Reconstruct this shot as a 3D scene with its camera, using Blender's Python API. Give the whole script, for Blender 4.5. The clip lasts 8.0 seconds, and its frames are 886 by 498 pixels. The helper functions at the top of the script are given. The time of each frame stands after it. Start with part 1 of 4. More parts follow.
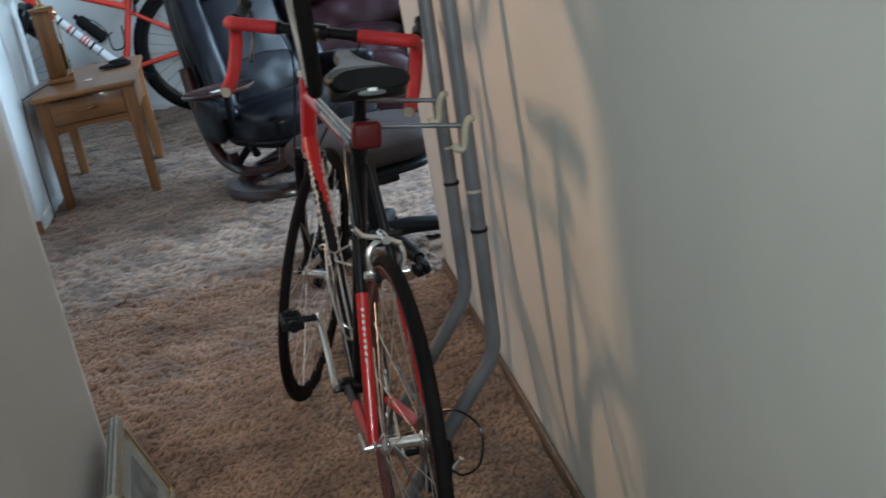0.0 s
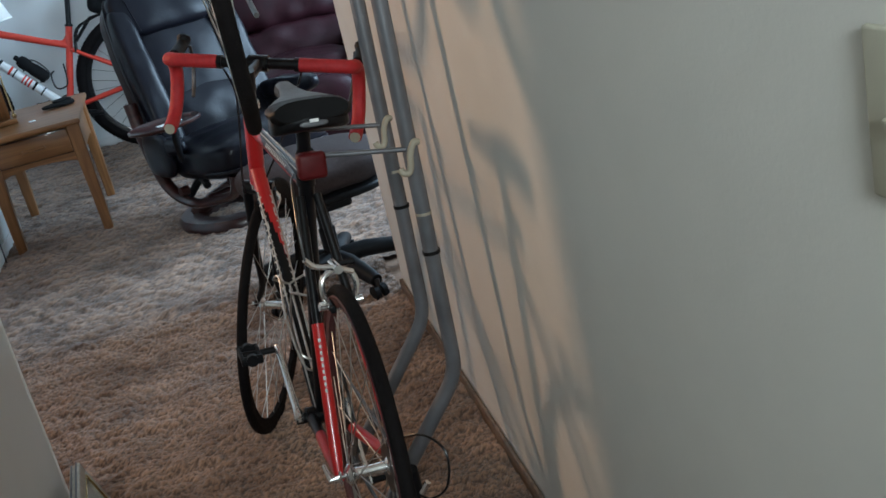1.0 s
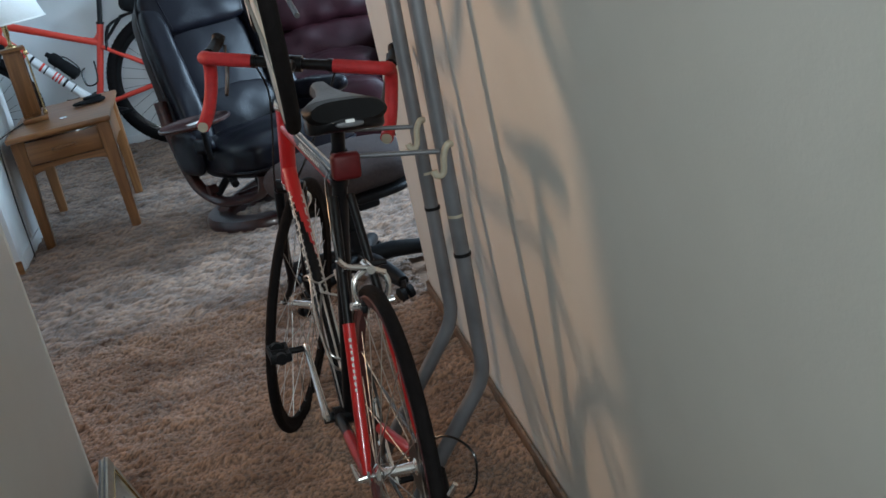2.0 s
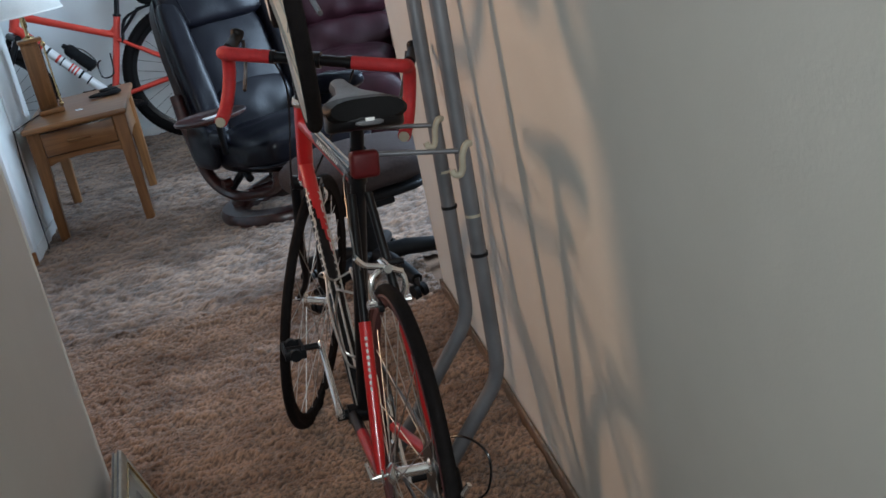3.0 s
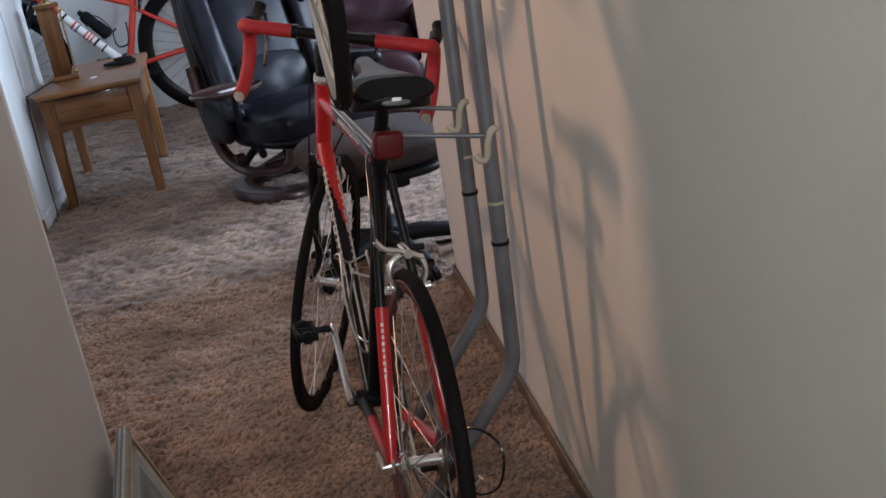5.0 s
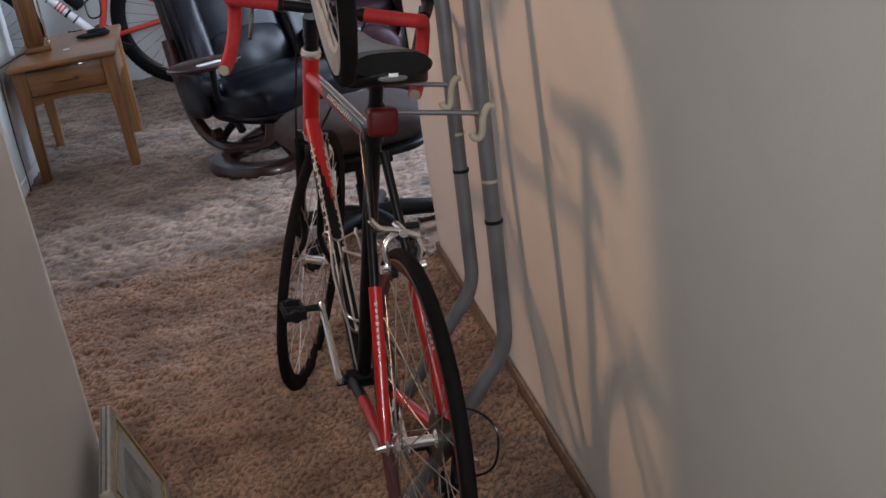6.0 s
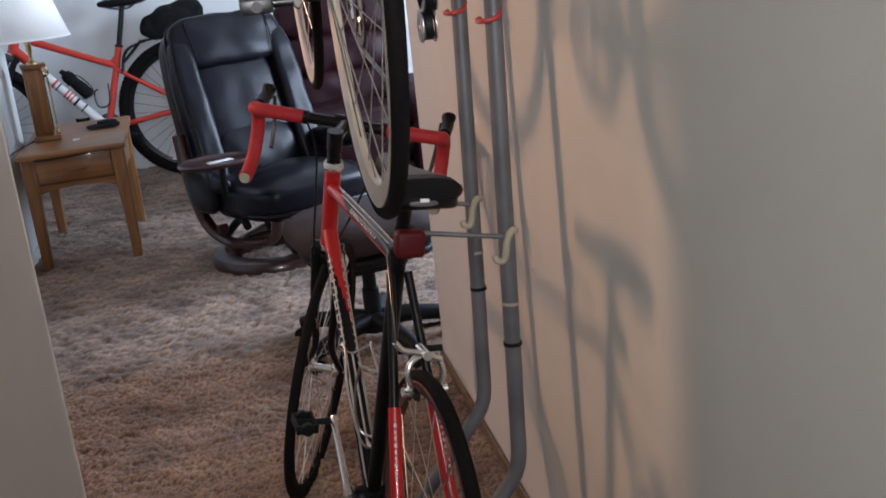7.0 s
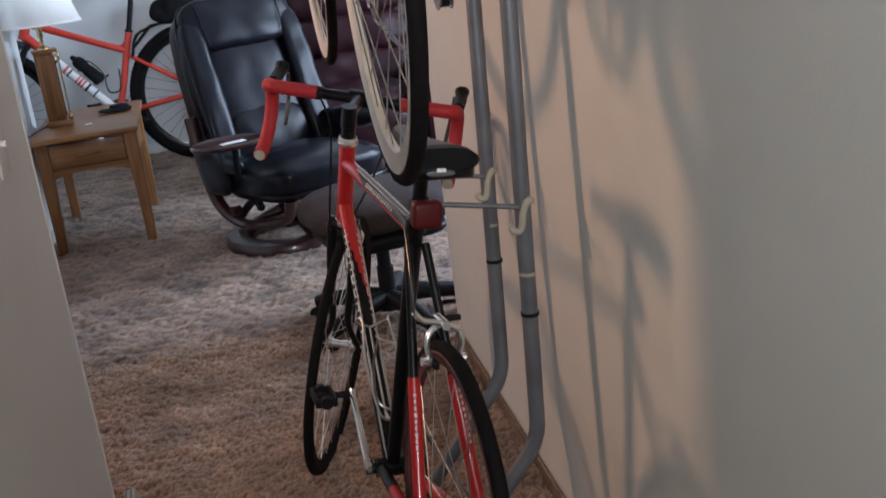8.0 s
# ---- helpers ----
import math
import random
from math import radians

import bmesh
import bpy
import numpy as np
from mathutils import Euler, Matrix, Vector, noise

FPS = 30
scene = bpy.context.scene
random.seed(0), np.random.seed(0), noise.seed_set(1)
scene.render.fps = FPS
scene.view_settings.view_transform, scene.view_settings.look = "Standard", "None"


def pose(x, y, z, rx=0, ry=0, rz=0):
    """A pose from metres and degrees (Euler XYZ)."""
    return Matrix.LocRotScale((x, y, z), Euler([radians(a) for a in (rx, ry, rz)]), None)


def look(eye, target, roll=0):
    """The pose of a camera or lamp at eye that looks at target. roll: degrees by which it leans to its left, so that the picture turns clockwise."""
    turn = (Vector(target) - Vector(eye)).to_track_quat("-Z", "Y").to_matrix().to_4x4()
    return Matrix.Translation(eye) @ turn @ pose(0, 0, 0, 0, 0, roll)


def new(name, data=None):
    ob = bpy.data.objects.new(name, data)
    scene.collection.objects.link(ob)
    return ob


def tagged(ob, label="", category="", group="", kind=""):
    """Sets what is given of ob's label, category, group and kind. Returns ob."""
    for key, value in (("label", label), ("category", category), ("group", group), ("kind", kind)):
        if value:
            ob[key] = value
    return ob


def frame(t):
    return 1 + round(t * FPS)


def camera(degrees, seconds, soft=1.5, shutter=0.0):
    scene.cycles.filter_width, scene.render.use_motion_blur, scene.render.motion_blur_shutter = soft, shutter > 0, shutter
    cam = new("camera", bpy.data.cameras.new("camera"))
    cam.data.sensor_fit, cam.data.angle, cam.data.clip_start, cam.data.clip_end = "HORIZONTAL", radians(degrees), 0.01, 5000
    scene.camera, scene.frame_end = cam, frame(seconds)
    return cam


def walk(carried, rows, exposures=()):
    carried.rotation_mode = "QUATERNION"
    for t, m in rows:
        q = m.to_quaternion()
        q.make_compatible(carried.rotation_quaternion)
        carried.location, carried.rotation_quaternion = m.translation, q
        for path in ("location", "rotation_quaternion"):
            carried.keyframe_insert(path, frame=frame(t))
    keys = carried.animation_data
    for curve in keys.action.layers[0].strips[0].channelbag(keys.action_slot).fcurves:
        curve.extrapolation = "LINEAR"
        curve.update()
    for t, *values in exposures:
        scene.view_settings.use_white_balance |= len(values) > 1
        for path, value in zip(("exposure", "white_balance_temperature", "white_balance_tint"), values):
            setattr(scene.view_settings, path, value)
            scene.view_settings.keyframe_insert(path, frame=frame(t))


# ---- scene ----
cam = camera(46.0, 8.0, 1.55, 0.5)
PATH = [
    (0, (0.222, -0.273, 1.294), (0.461, 1.592, 0.613), -10.2),
    (0.5, (0.242, -0.3, 1.303), (0.549, 1.549, 0.605), -12.7),
    (1, (0.242, -0.273, 1.307), (0.559, 1.585, 0.637), -13.2),
    (1.5, (0.227, -0.274, 1.312), (0.51, 1.586, 0.634), -12.7),
    (2, (0.222, -0.272, 1.311), (0.502, 1.596, 0.655), -12.5),
    (3.5, (0.209, -0.259, 1.324), (0.459, 1.612, 0.665), -11.5),
    (4, (0.209, -0.254, 1.329), (0.455, 1.627, 0.696), -11.4),
    (4.5, (0.205, -0.235, 1.321), (0.436, 1.642, 0.67), -10.4),
    (5, (0.192, -0.209, 1.311), (0.434, 1.654, 0.625), -9.5),
    (6.5, (0.128, -0.163, 1.319), (0.454, 1.665, 0.575), -7.8),
    (7, (0.101, -0.153, 1.375), (0.444, 1.731, 0.799), -6.1),
    (7.5, (0.091, -0.158, 1.37), (0.407, 1.738, 0.816), -6.7),
    (8, (0.085, -0.164, 1.356), (0.403, 1.716, 0.753), -7.1),
]
walk(cam, [(t, look(e, g, r)) for t, e, g, r in PATH], [
    (0.0, 0.10, 5650, 2), (0.5, 0.01, 5650, 2), (2.2, -0.05, 5680, 3), (3.5, -0.06, 5900, 10), (4.5, -0.06, 6050, 15), (6.5, -0.06, 6250, 18), (8.0, -0.06, 6050, 15)])

# ---- light ----
world = bpy.data.worlds.new("world")
scene.world = world
world.use_nodes = True
sky = world.node_tree.nodes.new("ShaderNodeTexSky")
sky.sky_type, sky.sun_disc = "NISHITA", False
sky.sun_elevation, sky.sun_rotation = radians(40), radians(200)
world.node_tree.links.new(sky.outputs[0], world.node_tree.nodes["Background"].inputs[0])
world.node_tree.nodes["Background"].inputs[1].default_value = 0.12


def window_light(name, eye, target, w, h, watts, colour, spread=180):
    l = bpy.data.lights.new(name, "AREA")
    l.shape, l.size, l.size_y, l.energy, l.color = "RECTANGLE", w, h, watts, colour
    l.spread = radians(spread)
    o = new(name, l)
    o.matrix_world = look(eye, target)
    return o


# warm low daylight from the side room, cool daylight from the room's window and from the hall behind
window_light("light_side_window", (-2.22, 3.69, 2.12), (0.5, 1.25, 1.42), 0.165, 0.50, 17.0, (1.0, 0.55, 0.285), 100)
window_light("light_window_right", (2.60, 4.35, 1.35), (-1.0, 5.6, 0.75), 1.8, 1.4, 158, (0.70, 0.85, 1.0))
window_light("light_hall", (0.06, -2.0, 2.05), (0.5, 1.0, 1.9), 0.6, 0.6, 23.0, (0.91, 0.925, 0.89), 90)

# ---- materials ----
def mat(name, colour, rough=0.6, metal=0.0, vary=0.15, scale=30.0, bump=0.0, bump_scale=200.0, coat=0.0, stain=0.0, stain_scale=2.5, second=None, gloss=0.5):
    """Grain at one scale, broad stains at another, and a fine relief."""
    m = bpy.data.materials.new(name)
    m.use_nodes = True
    n, k = m.node_tree.nodes, m.node_tree.links
    b = n["Principled BSDF"]
    b.inputs["Roughness"].default_value = rough
    b.inputs["Metallic"].default_value = metal
    b.inputs["Coat Weight"].default_value = coat
    b.inputs["Specular IOR Level"].default_value = gloss
    tc = n.new("ShaderNodeTexCoord")
    t1 = n.new("ShaderNodeTexNoise")
    t1.inputs["Scale"].default_value, t1.inputs["Detail"].default_value = scale, 5
    k.new(tc.outputs["Object"], t1.inputs["Vector"])
    r1 = n.new("ShaderNodeMapRange")
    r1.inputs["From Min"].default_value, r1.inputs["From Max"].default_value = 0.3, 0.7
    r1.inputs["To Min"].default_value, r1.inputs["To Max"].default_value = 1 - vary, 1 + vary
    k.new(t1.outputs["Fac"], r1.inputs["Value"])
    t2 = n.new("ShaderNodeTexNoise")
    t2.inputs["Scale"].default_value, t2.inputs["Detail"].default_value = stain_scale, 3
    k.new(tc.outputs["Object"], t2.inputs["Vector"])
    mix = n.new("ShaderNodeMix")
    mix.data_type = "RGBA"
    mix.inputs["A"].default_value = (*colour, 1)
    mix.inputs["B"].default_value = (*(second or [c * (1 - stain) for c in colour]), 1)
    r2 = n.new("ShaderNodeMapRange")
    r2.inputs["From Min"].default_value, r2.inputs["From Max"].default_value = 0.4, 0.65
    k.new(t2.outputs["Fac"], r2.inputs["Value"])
    k.new(r2.outputs["Result"], mix.inputs["Factor"])
    mul = n.new("ShaderNodeVectorMath")
    mul.operation = "SCALE"
    k.new(mix.outputs["Result"], mul.inputs[0])
    k.new(r1.outputs["Result"], mul.inputs["Scale"])
    k.new(mul.outputs["Vector"], b.inputs["Base Color"])
    if bump:
        t3 = n.new("ShaderNodeTexNoise")
        t3.inputs["Scale"].default_value, t3.inputs["Detail"].default_value = bump_scale, 4
        k.new(tc.outputs["Object"], t3.inputs["Vector"])
        bp = n.new("ShaderNodeBump")
        bp.inputs["Strength"].default_value, bp.inputs["Distance"].default_value = bump, 0.004
        k.new(t3.outputs["Fac"], bp.inputs["Height"])
        k.new(bp.outputs["Normal"], b.inputs["Normal"])
    return m


def wood(name, dark, light, rough=0.4, stretch=(2, 30, 30), coat=0.2):
    m = mat(name, light, rough, vary=0.10, scale=60, bump=0.08, bump_scale=120, coat=coat)
    n, k = m.node_tree.nodes, m.node_tree.links
    tc = n.new("ShaderNodeTexCoord")
    mp = n.new("ShaderNodeMapping")
    mp.inputs["Scale"].default_value = stretch
    k.new(tc.outputs["Object"], mp.inputs["Vector"])
    t = n.new("ShaderNodeTexNoise")
    t.inputs["Scale"].default_value, t.inputs["Detail"].default_value, t.inputs["Distortion"].default_value = 1.6, 6, 0.6
    k.new(mp.outputs["Vector"], t.inputs["Vector"])
    ramp = n.new("ShaderNodeValToRGB")
    ramp.color_ramp.elements[0].color, ramp.color_ramp.elements[1].color = (*dark, 1), (*light, 1)
    ramp.color_ramp.elements[0].position, ramp.color_ramp.elements[1].position = 0.35, 0.65
    k.new(t.outputs["Fac"], ramp.inputs["Fac"])
    k.new(ramp.outputs["Color"], n["Principled BSDF"].inputs["Base Color"])
    return m


M_WALL = mat("wall_paint", (0.66, 0.645, 0.60), 0.7, vary=0.02, scale=8, bump=0.10, bump_scale=160, stain=0.05, stain_scale=1.2)
M_WALL_FAR = mat("pale_wall_paint", (0.80, 0.82, 0.82), 0.7, vary=0.02, scale=8, bump=0.08, bump_scale=160, stain=0.04)
M_CEIL = mat("ceiling_paint", (0.78, 0.78, 0.76), 0.9, vary=0.03, scale=40, bump=0.3, bump_scale=90)
M_CARPET = mat("carpet_backing", (0.225, 0.138, 0.090), 0.95, vary=0.20, scale=45, bump=0.8, bump_scale=70, stain_scale=4.5, second=(0.15, 0.088, 0.055))
M_OAK = wood("honey_oak", (0.165, 0.068, 0.021), (0.29, 0.130, 0.044), coat=0.05)
M_OAK_UP = wood("honey_oak_upright", (0.165, 0.068, 0.021), (0.29, 0.130, 0.044), stretch=(26, 26, 2), coat=0.05)
M_BASE = wood("baseboard_wood", (0.11, 0.066, 0.036), (0.21, 0.135, 0.08), 0.5)
M_MAHOG = wood("mahogany", (0.016, 0.005, 0.0045), (0.040, 0.010, 0.008), 0.3, coat=0.3)
M_RED = mat("red_bike_enamel", (0.38, 0.008, 0.009), 0.3, vary=0.05, scale=15, coat=0.35)
M_RED2 = mat("orange_red_enamel", (0.62, 0.045, 0.025), 0.35, vary=0.05, scale=15, coat=0.4)
M_TAPE = mat("red_bar_tape", (0.37, 0.012, 0.015), 0.65, vary=0.12, scale=80, bump=0.4, bump_scale=250)
M_BLACK = mat("black_enamel", (0.005, 0.005, 0.006), 0.3, vary=0.1, scale=30, coat=0.12, gloss=0.2)
M_PLASTIC = mat("black_plastic", (0.007, 0.007, 0.008), 0.5, vary=0.15, scale=50, bump=0.1, gloss=0.15)
M_RUBBER = mat("tyre_rubber", (0.008, 0.0066, 0.0066), 0.75, vary=0.2, scale=60, bump=0.3, bump_scale=400, gloss=0.08)
M_RUBBER_RED = mat("red_black_sidewall", (0.075, 0.022, 0.022), 0.7, vary=0.2, scale=60, bump=0.2)
M_CHROME = mat("polished_alloy", (0.80, 0.80, 0.79), 0.20, 0.9, vary=0.06, scale=40)
M_ALLOY = mat("brushed_alloy", (0.50, 0.49, 0.47), 0.38, 1.0, vary=0.10, scale=60)
M_RIM = mat("pale_rim", (0.74, 0.64, 0.53), 0.35, 0.25, vary=0.10, scale=30)
M_STEEL = mat("dark_steel", (0.10, 0.10, 0.10), 0.4, 1.0, vary=0.2, scale=60)
M_TUBE = mat("grey_tube_enamel", (0.135, 0.138, 0.148), 0.45, 0.2, vary=0.08, scale=20, bump=0.05, stain=0.25, stain_scale=9)
M_DIP = mat("cream_dip", (0.34, 0.31, 0.235), 0.6, vary=0.12, scale=40, bump=0.1)
M_REDDIP = mat("red_dip", (0.40, 0.035, 0.035), 0.5, vary=0.1, scale=40)
M_SADDLE = mat("grey_black_vinyl", (0.004, 0.004, 0.0045), 0.55, vary=0.2, scale=50, bump=0.15, bump_scale=300, gloss=0.2)
M_SADDLE_TOP = mat("pale_grey_vinyl", (0.085, 0.088, 0.098), 0.5, vary=0.2, scale=50, bump=0.15, bump_scale=300)
M_NAVY = mat("blue_black_leather", (0.0060, 0.0060, 0.0095), 0.29, vary=0.2, scale=14, bump=0.15, bump_scale=90, gloss=0.20)
M_BROWN = mat("brown_black_leather", (0.016, 0.0095, 0.0085), 0.42, vary=0.2, scale=14, bump=0.15, bump_scale=90, gloss=0.2)
M_MAROON = mat("maroon_leather", (0.022, 0.006, 0.009), 0.45, vary=0.2, scale=14, bump=0.25, bump_scale=90, gloss=0.2)
M_TAUPE = mat("brown_seat_cloth", (0.044, 0.033, 0.032), 0.85, vary=0.15, scale=90, bump=0.3, bump_scale=400, gloss=0.2)
M_WHITE = mat("white_paint", (0.78, 0.78, 0.77), 0.5, vary=0.03, scale=20)
M_SHADE = mat("white_lamp_cloth", (0.87, 0.85, 0.81), 0.8, vary=0.03, scale=120, bump=0.1, bump_scale=500)
M_DECAL = mat("silver_decal", (0.52, 0.51, 0.48), 0.45, vary=0.15, scale=60)
M_BRASS = mat("brass", (0.60, 0.44, 0.22), 0.25, 1.0, vary=0.1, scale=40)
M_PLATE = mat("almond_switch_plate", (0.46, 0.44, 0.35), 0.4, vary=0.03, scale=30)
M_FRAME = mat("grey_gilt_frame", (0.36, 0.33, 0.27), 0.45, 0.2, vary=0.15, scale=60, bump=0.1)
M_MAT = mat("picture_mount", (0.42, 0.43, 0.41), 0.85, vary=0.05, scale=40)
M_PRINT = mat("dim_print", (0.20, 0.21, 0.20), 0.8, vary=0.3, scale=14, second=(0.38, 0.38, 0.36), stain_scale=9)
M_BAG = mat("black_cordura", (0.010, 0.010, 0.011), 0.85, vary=0.25, scale=50, bump=0.4, bump_scale=60, gloss=0.15)
M_AMBER = mat("red_reflector", (0.070, 0.004, 0.005), 0.5, vary=0.12, scale=90, gloss=0.25)


# ---- mesh helpers ----
def part(name, bm, material, parent=None, label="", smooth=True):
    me = bpy.data.meshes.new(name)
    bmesh.ops.recalc_face_normals(bm, faces=bm.faces[:])
    bm.to_mesh(me)
    bm.free()
    for p in me.polygons:
        p.use_smooth = smooth
    if smooth:
        me.set_sharp_from_angle(angle=radians(40))
    me.materials.append(material)
    ob = new(name, me)
    ob.parent = parent
    if label:
        ob["label"] = label
    return ob


def thing(name, m, label, category, group=""):
    e = new(name)
    e.empty_display_size = 0.1
    e.matrix_world = m
    return tagged(e, label, category, group)


def box(bm, c, s, bevel=0.0, m=None, seg=2):
    got = bmesh.ops.create_cube(bm, size=1)["verts"]
    bmesh.ops.transform(bm, matrix=(m or Matrix()) @ Matrix.Translation(c) @ Matrix.Diagonal((*s, 1)), verts=got)
    if bevel:
        edges = list({e for v in got for e in v.link_edges})
        bmesh.ops.bevel(bm, geom=edges, offset=bevel, segments=seg, affect="EDGES", profile=0.5)
    return bm


def one_box(c, s, bevel=0.0, m=None, seg=2):
    return box(bmesh.new(), c, s, bevel, m, seg)


def smooth_path(pts, step=6):
    """A Catmull-Rom line through the points."""
    pts = [Vector(p) for p in pts]
    out = []
    for i in range(len(pts) - 1):
        a, b, c, d = pts[max(i - 1, 0)], pts[i], pts[i + 1], pts[min(i + 2, len(pts) - 1)]
        for j in range(step):
            u = j / step
            out.append(0.5 * ((2 * b) + (c - a) * u + (2 * a - 5 * b + 4 * c - d) * u * u + (3 * b - a - 3 * c + d) * u ** 3))
    return out + [pts[-1]]


def sweep(bm, pts, r, sides=10, closed=False, flat=1.0):
    """A tube along points; r is one radius or one for each point; flat squeezes it across its first normal."""
    pts = [Vector(p) for p in pts]
    n = len(pts)
    rs = r if isinstance(r, (list, tuple)) else [r] * n
    tan = []
    for i in range(n):
        a, b = (pts[i - 1], pts[(i + 1) % n]) if closed else (pts[max(i - 1, 0)], pts[min(i + 1, n - 1)])
        tan.append((b - a).normalized())
    up = tan[0].orthogonal().normalized() if abs(tan[0].y) > 0.9 else Vector((0, 1, 0))
    rings = []
    for i in range(n):
        up = (up - tan[i] * up.dot(tan[i])).normalized()
        side = tan[i].cross(up)
        rings.append([bm.verts.new(pts[i] + (up * math.cos(2 * math.pi * k / sides) * flat + side * math.sin(2 * math.pi * k / sides)) * rs[i]) for k in range(sides)])
    for i in range(n if closed else n - 1):
        a, b = rings[i], rings[(i + 1) % n]
        for k in range(sides):
            bm.faces.new((a[k], a[(k + 1) % sides], b[(k + 1) % sides], b[k]))
    if not closed:
        bm.faces.new(rings[0][::-1])
        bm.faces.new(rings[-1])
    return bm


def tube(pts, r, sides=10, closed=False, flat=1.0):
    return sweep(bmesh.new(), pts, r, sides, closed, flat)


def bent(pts, radius, n=6):
    """The corners of a line rounded off."""
    pts = [Vector(p) for p in pts]
    out = [pts[0]]
    for a, b, c in zip(pts, pts[1:], pts[2:]):
        d = min(radius, (a - b).length * 0.45, (c - b).length * 0.45)
        p, q = b + (a - b).normalized() * d, b + (c - b).normalized() * d
        for i in range(n + 1):
            u = i / n
            out.append(p * (1 - u) ** 2 + b * 2 * u * (1 - u) + q * u * u)
    return out + [pts[-1]]


def lathe(bm, profile, sides=32, m=None, closed=False):
    """Turns (radius, height) pairs round z."""
    m = m or Matrix()
    rings = []
    for r, z in profile:
        if r < 1e-6:
            rings.append([bm.verts.new(m @ Vector((0, 0, z)))])
        else:
            rings.append([bm.verts.new(m @ Vector((r * math.cos(2 * math.pi * k / sides), r * math.sin(2 * math.pi * k / sides), z))) for k in range(sides)])
    pairs = list(zip(rings, rings[1:])) + ([(rings[-1], rings[0])] if closed else [])
    for a, b in pairs:
        for k in range(sides):
            f = [a[k % len(a)], a[(k + 1) % len(a)], b[(k + 1) % len(b)], b[k % len(b)]]
            f = list(dict.fromkeys(f))
            if len(f) > 2:
                bm.faces.new(f)
    return bm


def turned(profile, sides=32, m=None, closed=False):
    return lathe(bmesh.new(), profile, sides, m, closed)


def cushion(bm, c, s, power=4.0, cuts=12, m=None, puff=0.0, wrinkle=0.0, seed=0.0):
    """A soft rounded block: a superellipsoid, puffed in the middle, with slight creases."""
    n, seen, vs = cuts + 1, {}, []

    def at(i, j, k):
        if (i, j, k) not in seen:
            seen[i, j, k] = bm.verts.new((2 * i / n - 1, 2 * j / n - 1, 2 * k / n - 1))
            vs.append(seen[i, j, k])
        return seen[i, j, k]
    for i in range(n):
        for j in range(n):
            for e in (0, n):
                bm.faces.new((at(i, j, e), at(i + 1, j, e), at(i + 1, j + 1, e), at(i, j + 1, e)))
                bm.faces.new((at(i, e, j), at(i + 1, e, j), at(i + 1, e, j + 1), at(i, e, j + 1)))
                bm.faces.new((at(e, i, j), at(e, i + 1, j), at(e, i + 1, j + 1), at(e, i, j + 1)))
    mm = (m or Matrix()) @ Matrix.Translation(c)
    for v in vs:
        p = v.co.copy()
        k = (abs(p.x) ** power + abs(p.y) ** power + abs(p.z) ** power) ** (1 / power)
        p /= k
        q = Vector((p.x * s[0] / 2, p.y * s[1] / 2, p.z * s[2] / 2))
        q.z += puff * (1 - min(1, abs(p.x)) ** 2) * (1 - min(1, abs(p.y)) ** 2) * (1 if p.z > 0 else -1)
        if wrinkle:
            q += p.normalized() * wrinkle * noise.noise(q * 9 + Vector((seed, seed, 0)))
        v.co = mm @ q
    return bm


def soft(c, s, power=4.0, cuts=12, m=None, puff=0.0, wrinkle=0.0, seed=0.0):
    return cushion(bmesh.new(), c, s, power, cuts, m, puff, wrinkle, seed)


def ring_xz(c, r, n=72, y=0.0):
    return [(c[0] + r * math.cos(2 * math.pi * i / n), y, c[1] + r * math.sin(2 * math.pi * i / n)) for i in range(n)]


def shell(name, pieces, material, label=""):
    """A piece of the setting made of boxes given by their two far corners."""
    bm = bmesh.new()
    for a, b in pieces:
        a, b = Vector(a), Vector(b)
        box(bm, (a + b) / 2, b - a)
    ob = part(name, bm, material, smooth=False)
    return tagged(ob, label, kind="structure")


# ---- the setting ----
WX, WEND = 0.647, 3.03       # hall wall and its far end
AX, AEND = -0.350, 2.0       # near wall and its corner
LX, LEND = -0.992, 4.73       # wall beside the table
BACK, CEIL = 7.35, 2.44
shell("floor", [((-5.2, -2.6, -0.10), (3.2, 7.6, 0.0))], M_CARPET, "brown mottled carpet floor of hall and room")
shell("ceiling", [((-5.2, -2.6, CEIL), (3.2, 7.6, CEIL + 0.1))], M_CEIL, "plain white ceiling")
shell("wall_hall", [((WX, -2.6, 0), (WX + 0.12, WEND, CEIL))], M_WALL, "cream painted hall wall catching warm daylight")
shell("wall_near", [((AX - 0.12, -2.6, 0), (AX, AEND, CEIL))], M_WALL, "cream painted wall end in shade")
shell("wall_table", [((LX - 0.12, LEND, 0), (LX, 5.52, CEIL))], M_WALL_FAR, "short pale wall beside the oak side table")
shell("wall_back", [((-5.2, BACK, 0), (3.2, BACK + 0.12, CEIL))], M_WALL_FAR, "pale grey back wall of the room")
shell("wall_behind", [((-5.2, -2.72, 0), (3.2, -2.6, CEIL))], M_WALL, "plain wall closing the hall")
shell("wall_right", [((2.7, -2.6, 0), (2.82, 3.35, CEIL)), ((2.7, 5.35, 0), (2.82, BACK, CEIL)), ((2.7, 3.35, 0), (2.82, 5.35, 0.6)), ((2.7, 3.35, 2.1), (2.82, 5.35, CEIL))], M_WALL_FAR, "pale wall with a wide window opening")
